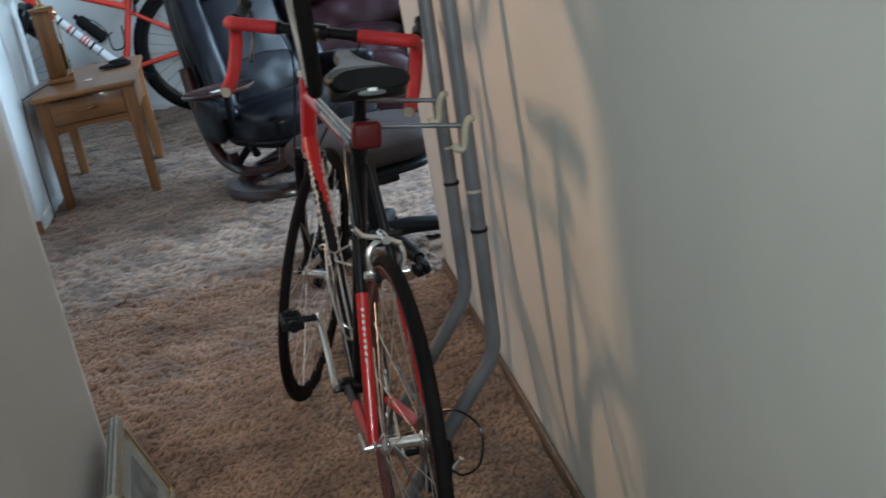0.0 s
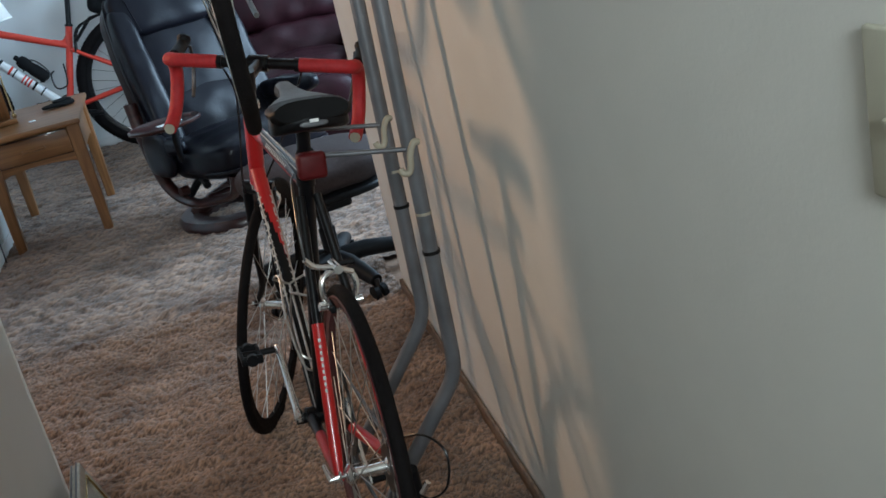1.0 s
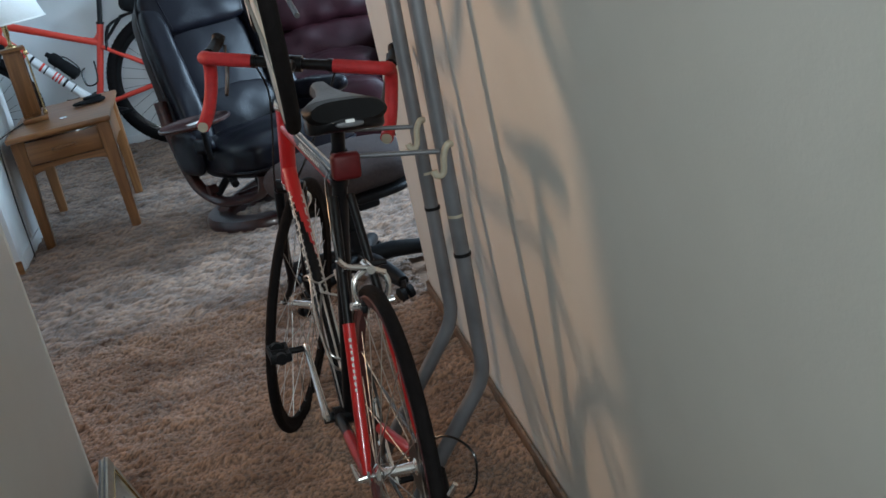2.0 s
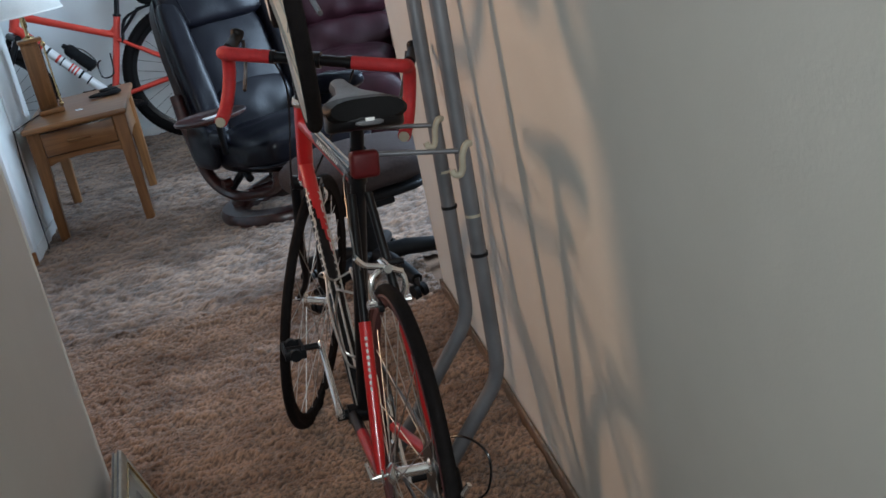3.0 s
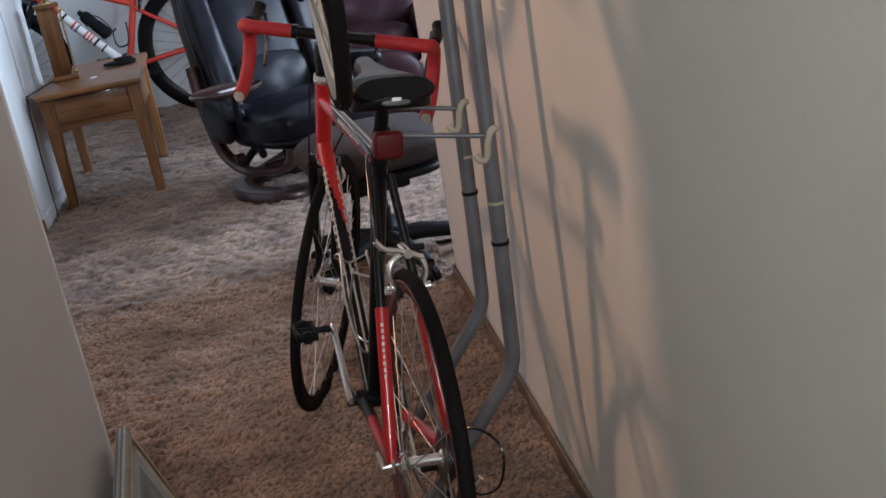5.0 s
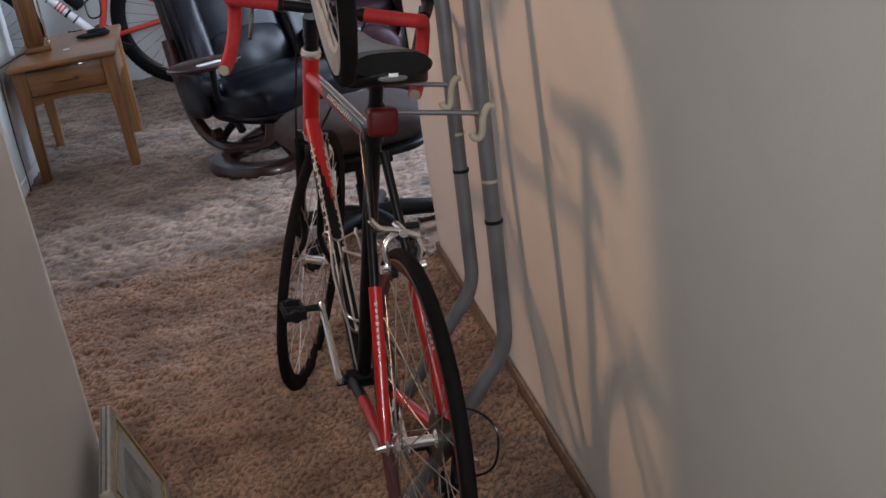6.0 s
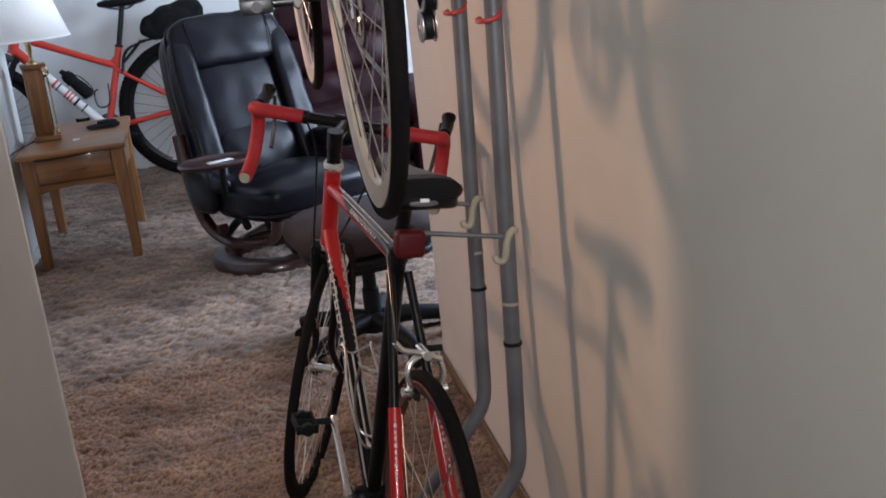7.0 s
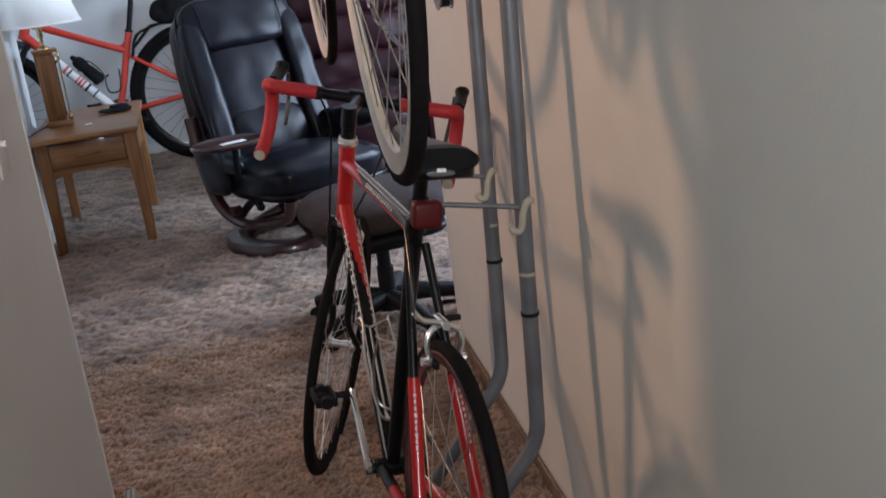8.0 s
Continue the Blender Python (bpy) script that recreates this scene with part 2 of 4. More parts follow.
shell("wall_left", [((-2.47, -2.6, 0), (-2.35, 3.5, CEIL)), ((-2.47, 4.0, 0), (-2.35, BACK, CEIL)), ((-2.47, 3.5, 0), (-2.35, 4.0, 1.9)), ((-2.47, 3.5, 2.4), (-2.35, 4.0, CEIL))], M_WALL_FAR, "pale wall of the side room with a window opening")


# ---- bicycles ----
def lerp(a, b, u):
    return Vector(a).lerp(Vector(b), u)


def wheel(name, c, parent, turn, R=0.335, tyre_r=0.0125, rim=M_RIM, rim_depth=0.016, tyre=M_RUBBER, spokes=28, hub=M_CHROME, rear=False, wall=None, seed=0, wire=M_ALLOY, cogs=(0.026, 0.0034)):
    """A spoked wheel about the axle c (x, z): the rim carries tyre, spokes and hub."""
    def p(n, bm, m, par, label=""):
        bm.transform(turn)
        return part(n, bm, m, par, label)
    rr = R - 2 * tyre_r
    to_axle = Matrix.Translation((c[0], 0, c[1])) @ Matrix.Rotation(radians(90), 4, "X")
    w = p(name, turned([(rr, -0.009), (rr + 0.004, -0.010), (rr + 0.004, -0.007), (rr, -0.006), (rr, 0.006), (rr + 0.004, 0.007), (rr + 0.004, 0.010), (rr, 0.009), (rr - rim_depth, 0.006), (rr - rim_depth - 0.002, 0), (rr - rim_depth, -0.006)], 64, to_axle, True), rim, parent)
    p("tyre", tube(ring_xz(c, R - tyre_r), tyre_r, 12, True), tyre, w)
    if wall:
        bm = bmesh.new()
        for s in (-1, 1):
            sweep(bm, ring_xz(c, R - tyre_r * 1.75, 64, s * tyre_r * 0.62), tyre_r * 0.42, 6, True)
        p("sidewall", bm, wall, w, "dark red tyre sidewall")
    hw = 0.040 if rear else 0.034
    p("hub", turned([(0, -hw - 0.024), (0.005, -hw - 0.024), (0.005, -hw - 0.006), (0.012, -hw - 0.006), (0.020, -hw), (0.022, -hw + 0.003), (0.020, -hw + 0.006), (0.011, -hw + 0.012), (0.010, 0), (0.011, hw - 0.012), (0.020, hw - 0.006), (0.022, hw - 0.003), (0.020, hw), (0.012, hw + 0.006), (0.005, hw + 0.006), (0.005, hw + 0.024), (0, hw + 0.024)], 20, to_axle), hub, w)
    bm = bmesh.new()
    for i in range(spokes):
        a = 2 * math.pi * (i + 0.5 * seed) / spokes
        s = 1 if i % 2 else -1
        lead = 1.15 * (1 if (i // 2) % 2 else -1)
        h = Vector((c[0] + 0.020 * math.cos(a + lead), s * (hw - 0.003), c[1] + 0.020 * math.sin(a + lead)))
        o = Vector((c[0] + (rr - rim_depth) * math.cos(a), 0, c[1] + (rr - rim_depth) * math.sin(a)))
        sweep(bm, [h, o], 0.0011, 5)
    p("spokes", bm, wire, w)
    if rear:
        for j in range(8):
            r, y = cogs[0] + cogs[1] * j, -0.064 + 0.0044 * j
            p("sprocket", turned([(0.015, y - 0.001), (r, y - 0.001), (r, y + 0.001), (0.015, y + 0.001)], 30, Matrix.Translation((c[0], 0, c[1])) @ Matrix.Rotation(radians(-90), 4, "X"), True), M_STEEL, w)
    return w


def letters(bm, a, b, out, n, h, seed):
    """A row of small raised bars in place of lettering, along a tube from a to b, on its side `out`."""
    rnd = random.Random(seed)
    a, b, out = Vector(a), Vector(b), Vector(out).normalized()
    way = (b - a).normalized()
    across = way.cross(out).normalized()
    step = (b - a).length / n
    rot = Matrix((way, across, out)).transposed().to_4x4()
    for i in range(n):
        p = a + way * step * (i + 0.5)
        w = step * rnd.uniform(0.10, 0.16)
        for dx in (-0.26, 0.26):
            box(bm, (0, 0, 0), (w, h, 0.0012), m=Matrix.Translation(p + way * dx * step) @ rot)
        box(bm, (0, 0, 0), (step * 0.52, h * 0.22, 0.0012), m=Matrix.Translation(p + across * h * rnd.choice((-0.39, 0, 0.39))) @ rot)
    return bm


def pedal(parent, c, sign, mt=M_PLASTIC, label="black platform pedal", ring=0.0135):
    body = bmesh.new()
    c = Vector(c)
    for dx in (-0.034, 0.034):
        box(body, (c[0] + dx, c[1] + sign * 0.062, c[2]), (0.008, 0.048, 0.021), 0.003)
        sweep(body, [(c[0] + dx * 0.8, c[1] + sign * 0.062, c[2]), (c[0] + dx * 1.2, c[1] + sign * 0.062, c[2])], ring, 16)
    for dy in (0.042, 0.082):
        box(body, (c[0], c[1] + sign * dy, c[2]), (0.066, 0.006, 0.019), 0.002)
    sweep(body, [(c[0], c[1], c[2]), (c[0], c[1] + sign * 0.030, c[2]), (c[0], c[1] + sign * 0.084, c[2])], [0.008, 0.007, 0.010], 12)
    return part("pedal", body, mt, parent, label)


def road_bike(m, label, steer, frame_mat, second_mat, bar_mat, rim_r, rim_f, crank_deg, tail_light=True, wall=None, rim_depth=0.016, group="", tyre_r=0.0125, R=0.335):
    b = thing("road_bicycle", m, label, "bicycle", group)
    I = Matrix()
    ax_r, bb, ax_f = (0.0, 0.335), (0.41, 0.268), (0.985, 0.335)
    head_t, head_b = Vector((0.795, 0, 0.889)), Vector((0.850, 0, 0.702))
    seat_c, clamp = Vector((0.235, 0, 0.825)), Vector((0.190, 0, 0.945))
    axis = (head_t - head_b).normalized()
    S = Matrix.Translation(head_b) @ Matrix.Rotation(radians(steer), 4, axis) @ Matrix.Translation(-head_b)

    def p(n, bm, mt, label="", parent=None):
        return part(n, bm, mt, parent or b, label)

    def sp(n, bm, mt, label="", parent=None):
        bm.transform(S)
        return part(n, bm, mt, parent or b, label)
    BB = Vector((bb[0], 0, bb[1]))
    # frame
    t_top = lerp(head_t, head_b, 0.24)
    tt = p("top_tube", tube([lerp(t_top, seat_c, i / 24) for i in range(25)], 0.0150, 20), frame_mat)
    tt.data.materials.append(M_BLACK)
    for f in tt.data.polygons:
        along = (f.center.x - t_top.x) / (seat_c.x - t_top.x)
        if 0.16 + 0.2 * abs(f.center.y) / 0.015 < along and f.center.z - lerp(t_top, seat_c, along).z > -0.002:
            f.material_index = 1
    # down tube: the red runs out to a point along the upper side, black below it
    d_top, way_d = lerp(head_b, head_t, 0.2), (BB - lerp(head_b, head_t, 0.2)).normalized()
    dt = p("down_tube", tube([lerp(d_top, BB, i / 110) for i in range(111)], 0.0182, 24), frame_mat, "red down tube fading to black with pale lettering")
    dt.data.materials.append(second_mat)
    span = (BB - d_top).length
    for f in dt.data.polygons:
        along = (f.center - d_top).dot(way_d) / span
        q = f.center - d_top - way_d * along * span
        if along > 0.10 + 0.36 * (0.5 - q.y / 0.036):
            f.material_index = 1
    p("seat_tube", tube([BB, seat_c + (seat_c - BB).normalized() * 0.012], 0.0150, 16), second_mat)
    p("head_tube", tube([head_b, head_t], 0.0195, 18), frame_mat)
    p("bottom_bracket", tube([BB + Vector((0, -0.036, 0)), BB + Vector((0, 0.036, 0))], 0.021, 18), second_mat)
    for s in (1, -1):
        top, low = Vector((0.228, s * 0.016, 0.800)), Vector((0.0, s * 0.058, 0.342))
        bend = Vector((0.122, s * 0.036, 0.585))
        p("seat_stay", tube([top, bend], [0.0085, 0.0088], 10), second_mat, "black upper seat stay")
        p("seat_stay", tube([bend, lerp(bend, low, 0.85), low], [0.0118, 0.0115, 0.0085], 12), frame_mat, "red lower seat stay with pale lettering")
        p("chain_stay", tube([(0.27, s * 0.034, 0.288), (0.14, s * 0.045, 0.310), (0.0, s * 0.057, 0.335)], [0.0120, 0.0115, 0.009], 10), frame_mat)
        p("chain_stay", tube([(bb[0], s * 0.026, bb[1]), (0.27, s * 0.034, 0.288)], [0.0125, 0.0122], 10), second_mat, "black front end of the chain stay")
        p("dropout", one_box((0.004, s * 0.057, 0.337), (0.032, 0.006, 0.030), 0.004), M_CHROME)
        dots = bmesh.new()
        for i in range(9):
            u = 0.11 + 0.042 * i
            box(dots, (0, 0, 0), (0.0040 if i % 3 else 0.0054, 0.0016, 0.0062), 0.0004, Matrix.Translation(lerp(bend, low, u) + Vector((-0.0106, s * 0.0030, 0.0045))) @ Matrix.Rotation(radians(20), 4, "Y") @ Matrix.Rotation(radians(90), 4, "Z"))
        p("lettering", dots, M_DECAL)
        # bars and decals along the down tube and top tube
        out_d = Vector((-0.45, s * 0.78, 0.42)).normalized()
        out_d = (out_d - way_d * out_d.dot(way_d)).normalized()
        p("lettering", letters(bmesh.new(), lerp(d_top, BB, 0.13) + out_d * 0.0183, lerp(d_top, BB, 0.56) + out_d * 0.0183, out_d, 8, 0.0125, 8), M_DECAL, "", dt)
        p("pinstripe", tube([lerp(d_top, BB, 0.60) + out_d * 0.0180, lerp(d_top, BB, 0.95) + out_d * 0.0180], 0.0014, 6), M_DECAL, "pale outline stripe", dt)
        t0, t1 = lerp(head_t, head_b, 0.24).lerp(seat_c, 0.42), lerp(head_t, head_b, 0.24).lerp(seat_c, 0.80)
        out_t = Vector((-0.1, s * 0.86, 0.50)).normalized()
        p("lettering", letters(bmesh.new(), t0 + out_t * 0.0152, t1 + out_t * 0.0152, out_t, 7, 0.0085, 11), M_DECAL, "", tt)
        p("pinstripe", tube([lerp(t0, t1, -0.5) + Vector((0, s * 0.006, 0.0140)), lerp(t0, t1, 1.3) + Vector((0, s * 0.006, 0.0140))], 0.0016, 6), M_DECAL, "pale pinstripe", tt)
    for base, top_p, out_c in ((lerp(d_top, BB, 0.86), lerp(d_top, BB, 0.52), Vector((-0.62, 0, 0.78))), (lerp(BB, seat_c, 0.22), lerp(BB, seat_c, 0.52), Vector((0.96, 0, 0.26)))):
        cage = bmesh.new()
        rise = (top_p - base).normalized()
        for s in (1, -1):
            side = Vector((0, s * 0.036, 0))
            sweep(cage, smooth_path([top_p + out_c * 0.022, top_p + out_c * 0.050 + side, top_p + out_c * 0.085 + side * 0.8 - rise * 0.02, lerp(base, top_p, 0.5) + out_c * 0.080 + side, base + out_c * 0.070 + side * 0.7, base + out_c * 0.045 - rise * 0.01, base + out_c * 0.022 + rise * 0.02], 5), 0.0026, 6)
        sweep(cage, [base + out_c * 0.022, top_p + out_c * 0.022], 0.0026, 6)
        p("bottle_cage", cage, M_ALLOY if tail_light else M_STEEL, "bent alloy wire bottle cage")
    for s in (1, -1):
        p("shift_cable", tube(smooth_path([lerp(d_top, BB, 0.12) + Vector((-0.016, s * 0.016, 0.012)), lerp(d_top, BB, 0.55) + Vector((-0.018, s * 0.014, 0.014)), BB + Vector((-0.012, s * 0.016, 0.024))], 4), 0.0016, 6), M_ALLOY)
    p("brake_bridge", tube([(0.096, -0.040, 0.700), (0.096, 0.040, 0.700)], 0.006, 8), second_mat)
    # seat post, saddle
    p("seat_post", tube([seat_c, clamp], 0.0132, 14), M_BLACK)
    p("seat_collar", tube([lerp(seat_c, clamp, -0.02), lerp(seat_c, clamp, 0.10)], 0.0185, 14), second_mat)
    sd = bmesh.new()
    prof = [(-0.135, 0.064, 0.006), (-0.125, 0.072, 0.000), (-0.085, 0.073, -0.001), (-0.045, 0.057, -0.004), (0.0, 0.034, -0.007), (0.06, 0.022, -0.008), (0.115, 0.019, -0.010), (0.138, 0.012, -0.018)]
    rings = []
    for x, hw, dz in prof:
        ring = []
        dy = -0.003 * min(0, (x - 0.1) / 0.235)
        for k in range(18):
            a = 2 * math.pi * k / 18
            yy = hw * math.copysign(abs(math.cos(a)) ** 0.7, math.cos(a))
            zz = 0.019 * math.sin(a) if math.sin(a) > 0 else 0.030 * math.sin(a) * (0.35 + 0.55 * abs(math.cos(a)) ** 0.5 * (hw / 0.073))
            groove = -0.009 * math.exp(-(yy / 0.011) ** 2) if math.sin(a) > 0 and x < 0.08 else 0
            ring.append(sd.verts.new((clamp.x + 0.025 + x, yy + dy, clamp.z + 0.040 + dz + zz + groove)))
        rings.append(ring)
    for r0, r1 in zip(rings, rings[1:]):
        for k in range(18):
            sd.faces.new((r0[k], r0[(k + 1) % 18], r1[(k + 1) % 18], r1[k]))
    sd.faces.new(rings[0][::-1])
    sd.faces.new(rings[-1])
    sd.transform(Matrix.Translation(clamp) @ Matrix.Rotation(radians(-4), 4, "Y") @ Matrix.Translation(-clamp))
    saddle = p("saddle", sd, M_SADDLE, "grey and black vinyl saddle with a slot")
    saddle.data.materials.append(M_SADDLE_TOP)
    for f in saddle.data.polygons:
        if f.normal.z > 0.55 and f.center.x > clamp.x - 0.060:
            f.material_index = 1
    skirt = soft((clamp.x - 0.070, 0.002, clamp.z + 0.018), (0.086, 0.140, 0.042), 2.5, 12)
    for v in skirt.verts:
        v.co.z -= 0.016 * (abs(v.co.y) / 0.073) ** 3 if v.co.z < clamp.z + 0.02 else 0
    p("shell", skirt, M_BLACK, "black under-shell of the saddle", saddle)
    p("slot", soft((clamp.x - 0.1120, 0.002, clamp.z + 0.014), (0.008, 0.050, 0.011), 2.6, 6), M_TUBE, "pale slot under the saddle back", saddle)
    p("badge", one_box((clamp.x - 0.1170, 0.002, clamp.z + 0.020), (0.002, 0.016, 0.006), 0.0008), M_WHITE, "small pale badge", saddle)
    for s in (1, -1):
        p("rail", tube(smooth_path([(clamp.x - 0.085, s * 0.030, clamp.z + 0.028), (clamp.x - 0.05, s * 0.022, clamp.z + 0.006), (clamp.x + 0.04, s * 0.020, clamp.z + 0.006), (clamp.x + 0.13, s * 0.008, clamp.z + 0.026)]), 0.0035, 8), M_STEEL, "", saddle)
    p("seat_clamp", one_box((clamp.x, 0, clamp.z + 0.006), (0.040, 0.050, 0.022), 0.005), M_PLASTIC)
    if tail_light:
        tl = p("tail_light", one_box((0.180, -0.004, 0.866), (0.030, 0.054, 0.050), 0.009, seg=3), M_AMBER, "red tail light on the seat post")
        p("bracket", tube([(0.202, 0, 0.884), (0.219, 0, 0.876)], 0.017, 12), M_PLASTIC, "", tl)
    # steered: headset, fork, bars, front wheel
    hs = sp("headset", tube([head_t, head_t + axis * 0.004, head_t + axis * 0.009, head_t + axis * 0.011, head_t + axis * 0.020], [0.0205, 0.0235, 0.0235, 0.0200, 0.0185], 20), M_CHROME, "pale alloy headset cup")
    sp("lock_ring", tube([head_t + axis * 0.012, head_t + axis * 0.018], 0.0215, 20), M_DECAL, "", hs)
    sp("lower_headset", tube([head_b - axis * 0.014, head_b], 0.021, 18), M_CHROME)
    top = head_t + axis * 0.020
    for i in range(2):
        sp("spacer", tube([top + axis * 0.014 * i, top + axis * (0.014 * i + 0.0125)], 0.0165, 16), M_BLACK)
    st = top + axis * 0.055
    sp("steerer", tube([top + axis * 0.028, st + axis * 0.020], 0.0185, 16), M_BLACK, "black stem clamp")
    bar_c = st + Vector((0.108, 0, 0.024))
    S0, S = S, S @ Matrix.Translation(bar_c) @ Matrix.Rotation(radians(0.3), 4, "X") @ Matrix.Translation(-bar_c)
    sp("stem", tube([st, bar_c], 0.0145, 14), M_BLACK)
    sp("bar_clamp", tube([bar_c + Vector((0, -0.024, 0)), bar_c + Vector((0, 0.024, 0))], 0.020, 16), M_BLACK)
    sp("handlebar", tube([bar_c + Vector((0, -0.10, 0)), bar_c + Vector((0, 0.10, 0))], 0.0135, 14), M_BLACK, "black bar centre between the tape")
    for s in (1, -1):
        line = smooth_path([bar_c + Vector(v) for v in ((0, s * 0.095, 0), (0.0, s * 0.17, 0.0), (0.012, s * 0.220, -0.001), (0.055, s * 0.228, -0.006), (0.082, s * 0.229, -0.035), (0.088, s * 0.230, -0.085), (0.074, s * 0.231, -0.130), (0.048, s * 0.231, -0.158), (0.022, s * 0.231, -0.172))], 5)
        sp("bar_tape", tube(line, 0.0165, 12), bar_mat, "red wrapped bar tape")
        end = bar_c + Vector((0.022, s * 0.231, -0.172))
        sp("bar_plug", tube([end, end + Vector((-0.004, 0, -0.0005))], 0.0135, 12), M_DIP, "pale bar end plug")
        sp("tape_finish", tube([bar_c + Vector((0, s * 0.088, 0)), bar_c + Vector((0, s * 0.100, 0))], 0.0170, 12), M_BLACK)
        hood = sp("brake_hood", tube(smooth_path([bar_c + Vector(v) for v in ((0.070, s * 0.228, 0.002), (0.105, s * 0.228, 0.012), (0.135, s * 0.227, 0.026), (0.146, s * 0.226, 0.045))], 4), [0.015] * 9 + [0.017, 0.018, 0.017, 0.012], 10), M_PLASTIC, "black rubber brake hood")
        sp("lever", tube(smooth_path([bar_c + Vector(v) for v in ((0.140, s * 0.211, 0.020), (0.150, s * 0.207, -0.03), (0.135, s * 0.203, -0.085), (0.120, s * 0.200, -0.105))], 4), 0.005, 8), M_STEEL, "", hood)
    for s in (1, -1):
        sp("cable", tube(smooth_path([bar_c + Vector((0.03, s * 0.10, -0.012)), bar_c + Vector((0.06, s * 0.075, -0.08)), bar_c + Vector((0.02, s * 0.055, -0.17)), head_b + Vector((-0.03, s * 0.03, 0.02)), head_b + Vector((-0.05, s * 0.018, -0.02))], 6), 0.0028, 6), M_BLACK)
    S = S0
    fw = Vector((ax_f[0], 0, ax_f[1]))
    for s in (1, -1):
        crown = head_b - axis * 0.018 + Vector((0, s * 0.030, 0))
        sp("fork_blade", tube(smooth_path([crown, lerp(crown, fw, 0.5) + Vector((-0.012, s * 0.010, 0)), lerp(crown, fw, 0.8) + Vector((-0.010, s * 0.015, 0)), fw + Vector((0, s * 0.048, 0))], 4), [0.013 - 0.0005 * i for i in range(13)], 10), second_mat)
    sp("fork_crown", tube([head_b - axis * 0.016 + Vector((0, -0.036, 0)), head_b - axis * 0.016 + Vector((0, 0.036, 0))], 0.017, 12), second_mat)
    sp("front_brake", tube(smooth_path([head_b - axis * 0.02 + Vector(v) for v in ((0.030, 0.030, -0.060), (0.034, 0.040, -0.025), (0.030, 0.0, 0.002), (0.034, -0.040, -0.025), (0.030, -0.030, -0.060))], 5), 0.006, 8), M_CHROME)
    wheel("front_wheel", ax_f, b, S, R=R, tyre_r=tyre_r, rim=rim_f, wall=None, rim_depth=rim_depth, seed=1)
    wheel("rear_wheel", ax_r, b, Matrix.Rotation(radians(-2.5 if tail_light else 0), 4, "Z"), R=R, tyre_r=tyre_r, rim=rim_r, rear=True, wall=wall, rim_depth=rim_depth, cogs=(0.026, 0.0034) if tail_light else (0.036, 0.0044))
    # rear brake: two arms, pivot, pads
    br = p("rear_brake", tube(smooth_path([(0.062, 0.024, 0.642), (0.058, 0.031, 0.668), (0.062, 0.025, 0.690), (0.068, 0.0, 0.701), (0.062, -0.025, 0.690), (0.058, -0.031, 0.668), (0.062, -0.024, 0.642)], 5), 0.0056, 10), M_CHROME, "polished calliper brake")
    p("brake_arm", tube(smooth_path([(0.060, -0.028, 0.692), (0.056, 0.010, 0.708), (0.054, 0.040, 0.716), (0.052, 0.056, 0.732)], 4), 0.0052, 8), M_CHROME, "", br)
    p("pivot", tube([(0.046, 0, 0.705), (0.098, 0, 0.703)], 0.008, 12), M_CHROME, "", br)
    for s in (1, -1):
        p("brake_pad", one_box((0.062, s * 0.019, 0.636), (0.046, 0.011, 0.014), 0.003), M_PLASTIC, "", br)
        p("pad_holder", tube([(0.060, s * 0.024, 0.638), (0.058, s * 0.040, 0.640)], 0.008, 10), M_CHROME, "", br)
    p("brake_cable", tube(smooth_path([(0.052, 0.056, 0.732), (0.07, 0.056, 0.79), (0.16, 0.04, 0.845), (0.26, 0.018, 0.842), (0.45, 0.012, 0.848)], 6), 0.0025, 6), M_STEEL)
    # cranks, rings, pedals, chain
    for s in (1, -1):
        a = radians(crank_deg) + (0 if s > 0 else math.pi)
        root = BB + Vector((0, s * 0.052, 0))
        tip = root + Vector((0.17 * math.cos(a), s * 0.008, 0.17 * math.sin(a)))
        ck = p("crank", tube([root - (tip - root) * 0.06, root, lerp(root, tip, 0.15), lerp(root, tip, 0.9), tip, tip + (tip - root) * 0.05], [0.011, 0.019, 0.0135, 0.0105, 0.0135, 0.009], 10, flat=0.65), M_CHROME, "polished alloy crank")
        p("axle_cap", tube([BB + Vector((0, s * 0.036, 0)), BB + Vector((0, s * 0.060, 0))], 0.012, 14), M_BLACK, "", ck)
        if tail_light:
            pedal(b, (tip.x, tip.y, tip.z), s)
        else:
            pedal(b, (tip.x, tip.y, tip.z), s, M_STEEL, "worn dark steel pedal", 0.0085)
    for r, y in ((0.106, -0.047), (0.080, -0.039)):
        p("chainring", turned([(r - 0.018, -0.0015), (r, -0.0015), (r, 0.0015), (r - 0.018, 0.0015)], 48, Matrix.Translation((bb[0], y, bb[1])) @ Matrix.Rotation(radians(90), 4, "X"), True), M_STEEL)
    sr = bmesh.new()
    for i in range(5):
        a = 2 * math.pi * i / 5
        sweep(sr, [(bb[0], -0.045, bb[1]), (bb[0] + 0.092 * math.cos(a), -0.046, bb[1] + 0.092 * math.sin(a))], 0.007, 6)
    p("spider", sr, M_CHROME)
    ch = bmesh.new()
    sweep(ch, [(0.41, -0.047, 0.374), (0.0, -0.047, 0.335 + 0.034)], 0.0042, 6)
    sweep(ch, [(0.41, -0.047, 0.162), (0.03, -0.047, 0.150)], 0.0042, 6)
    p("chain", ch, M_STEEL)
    up = 0.0 if tail_light else 0.045
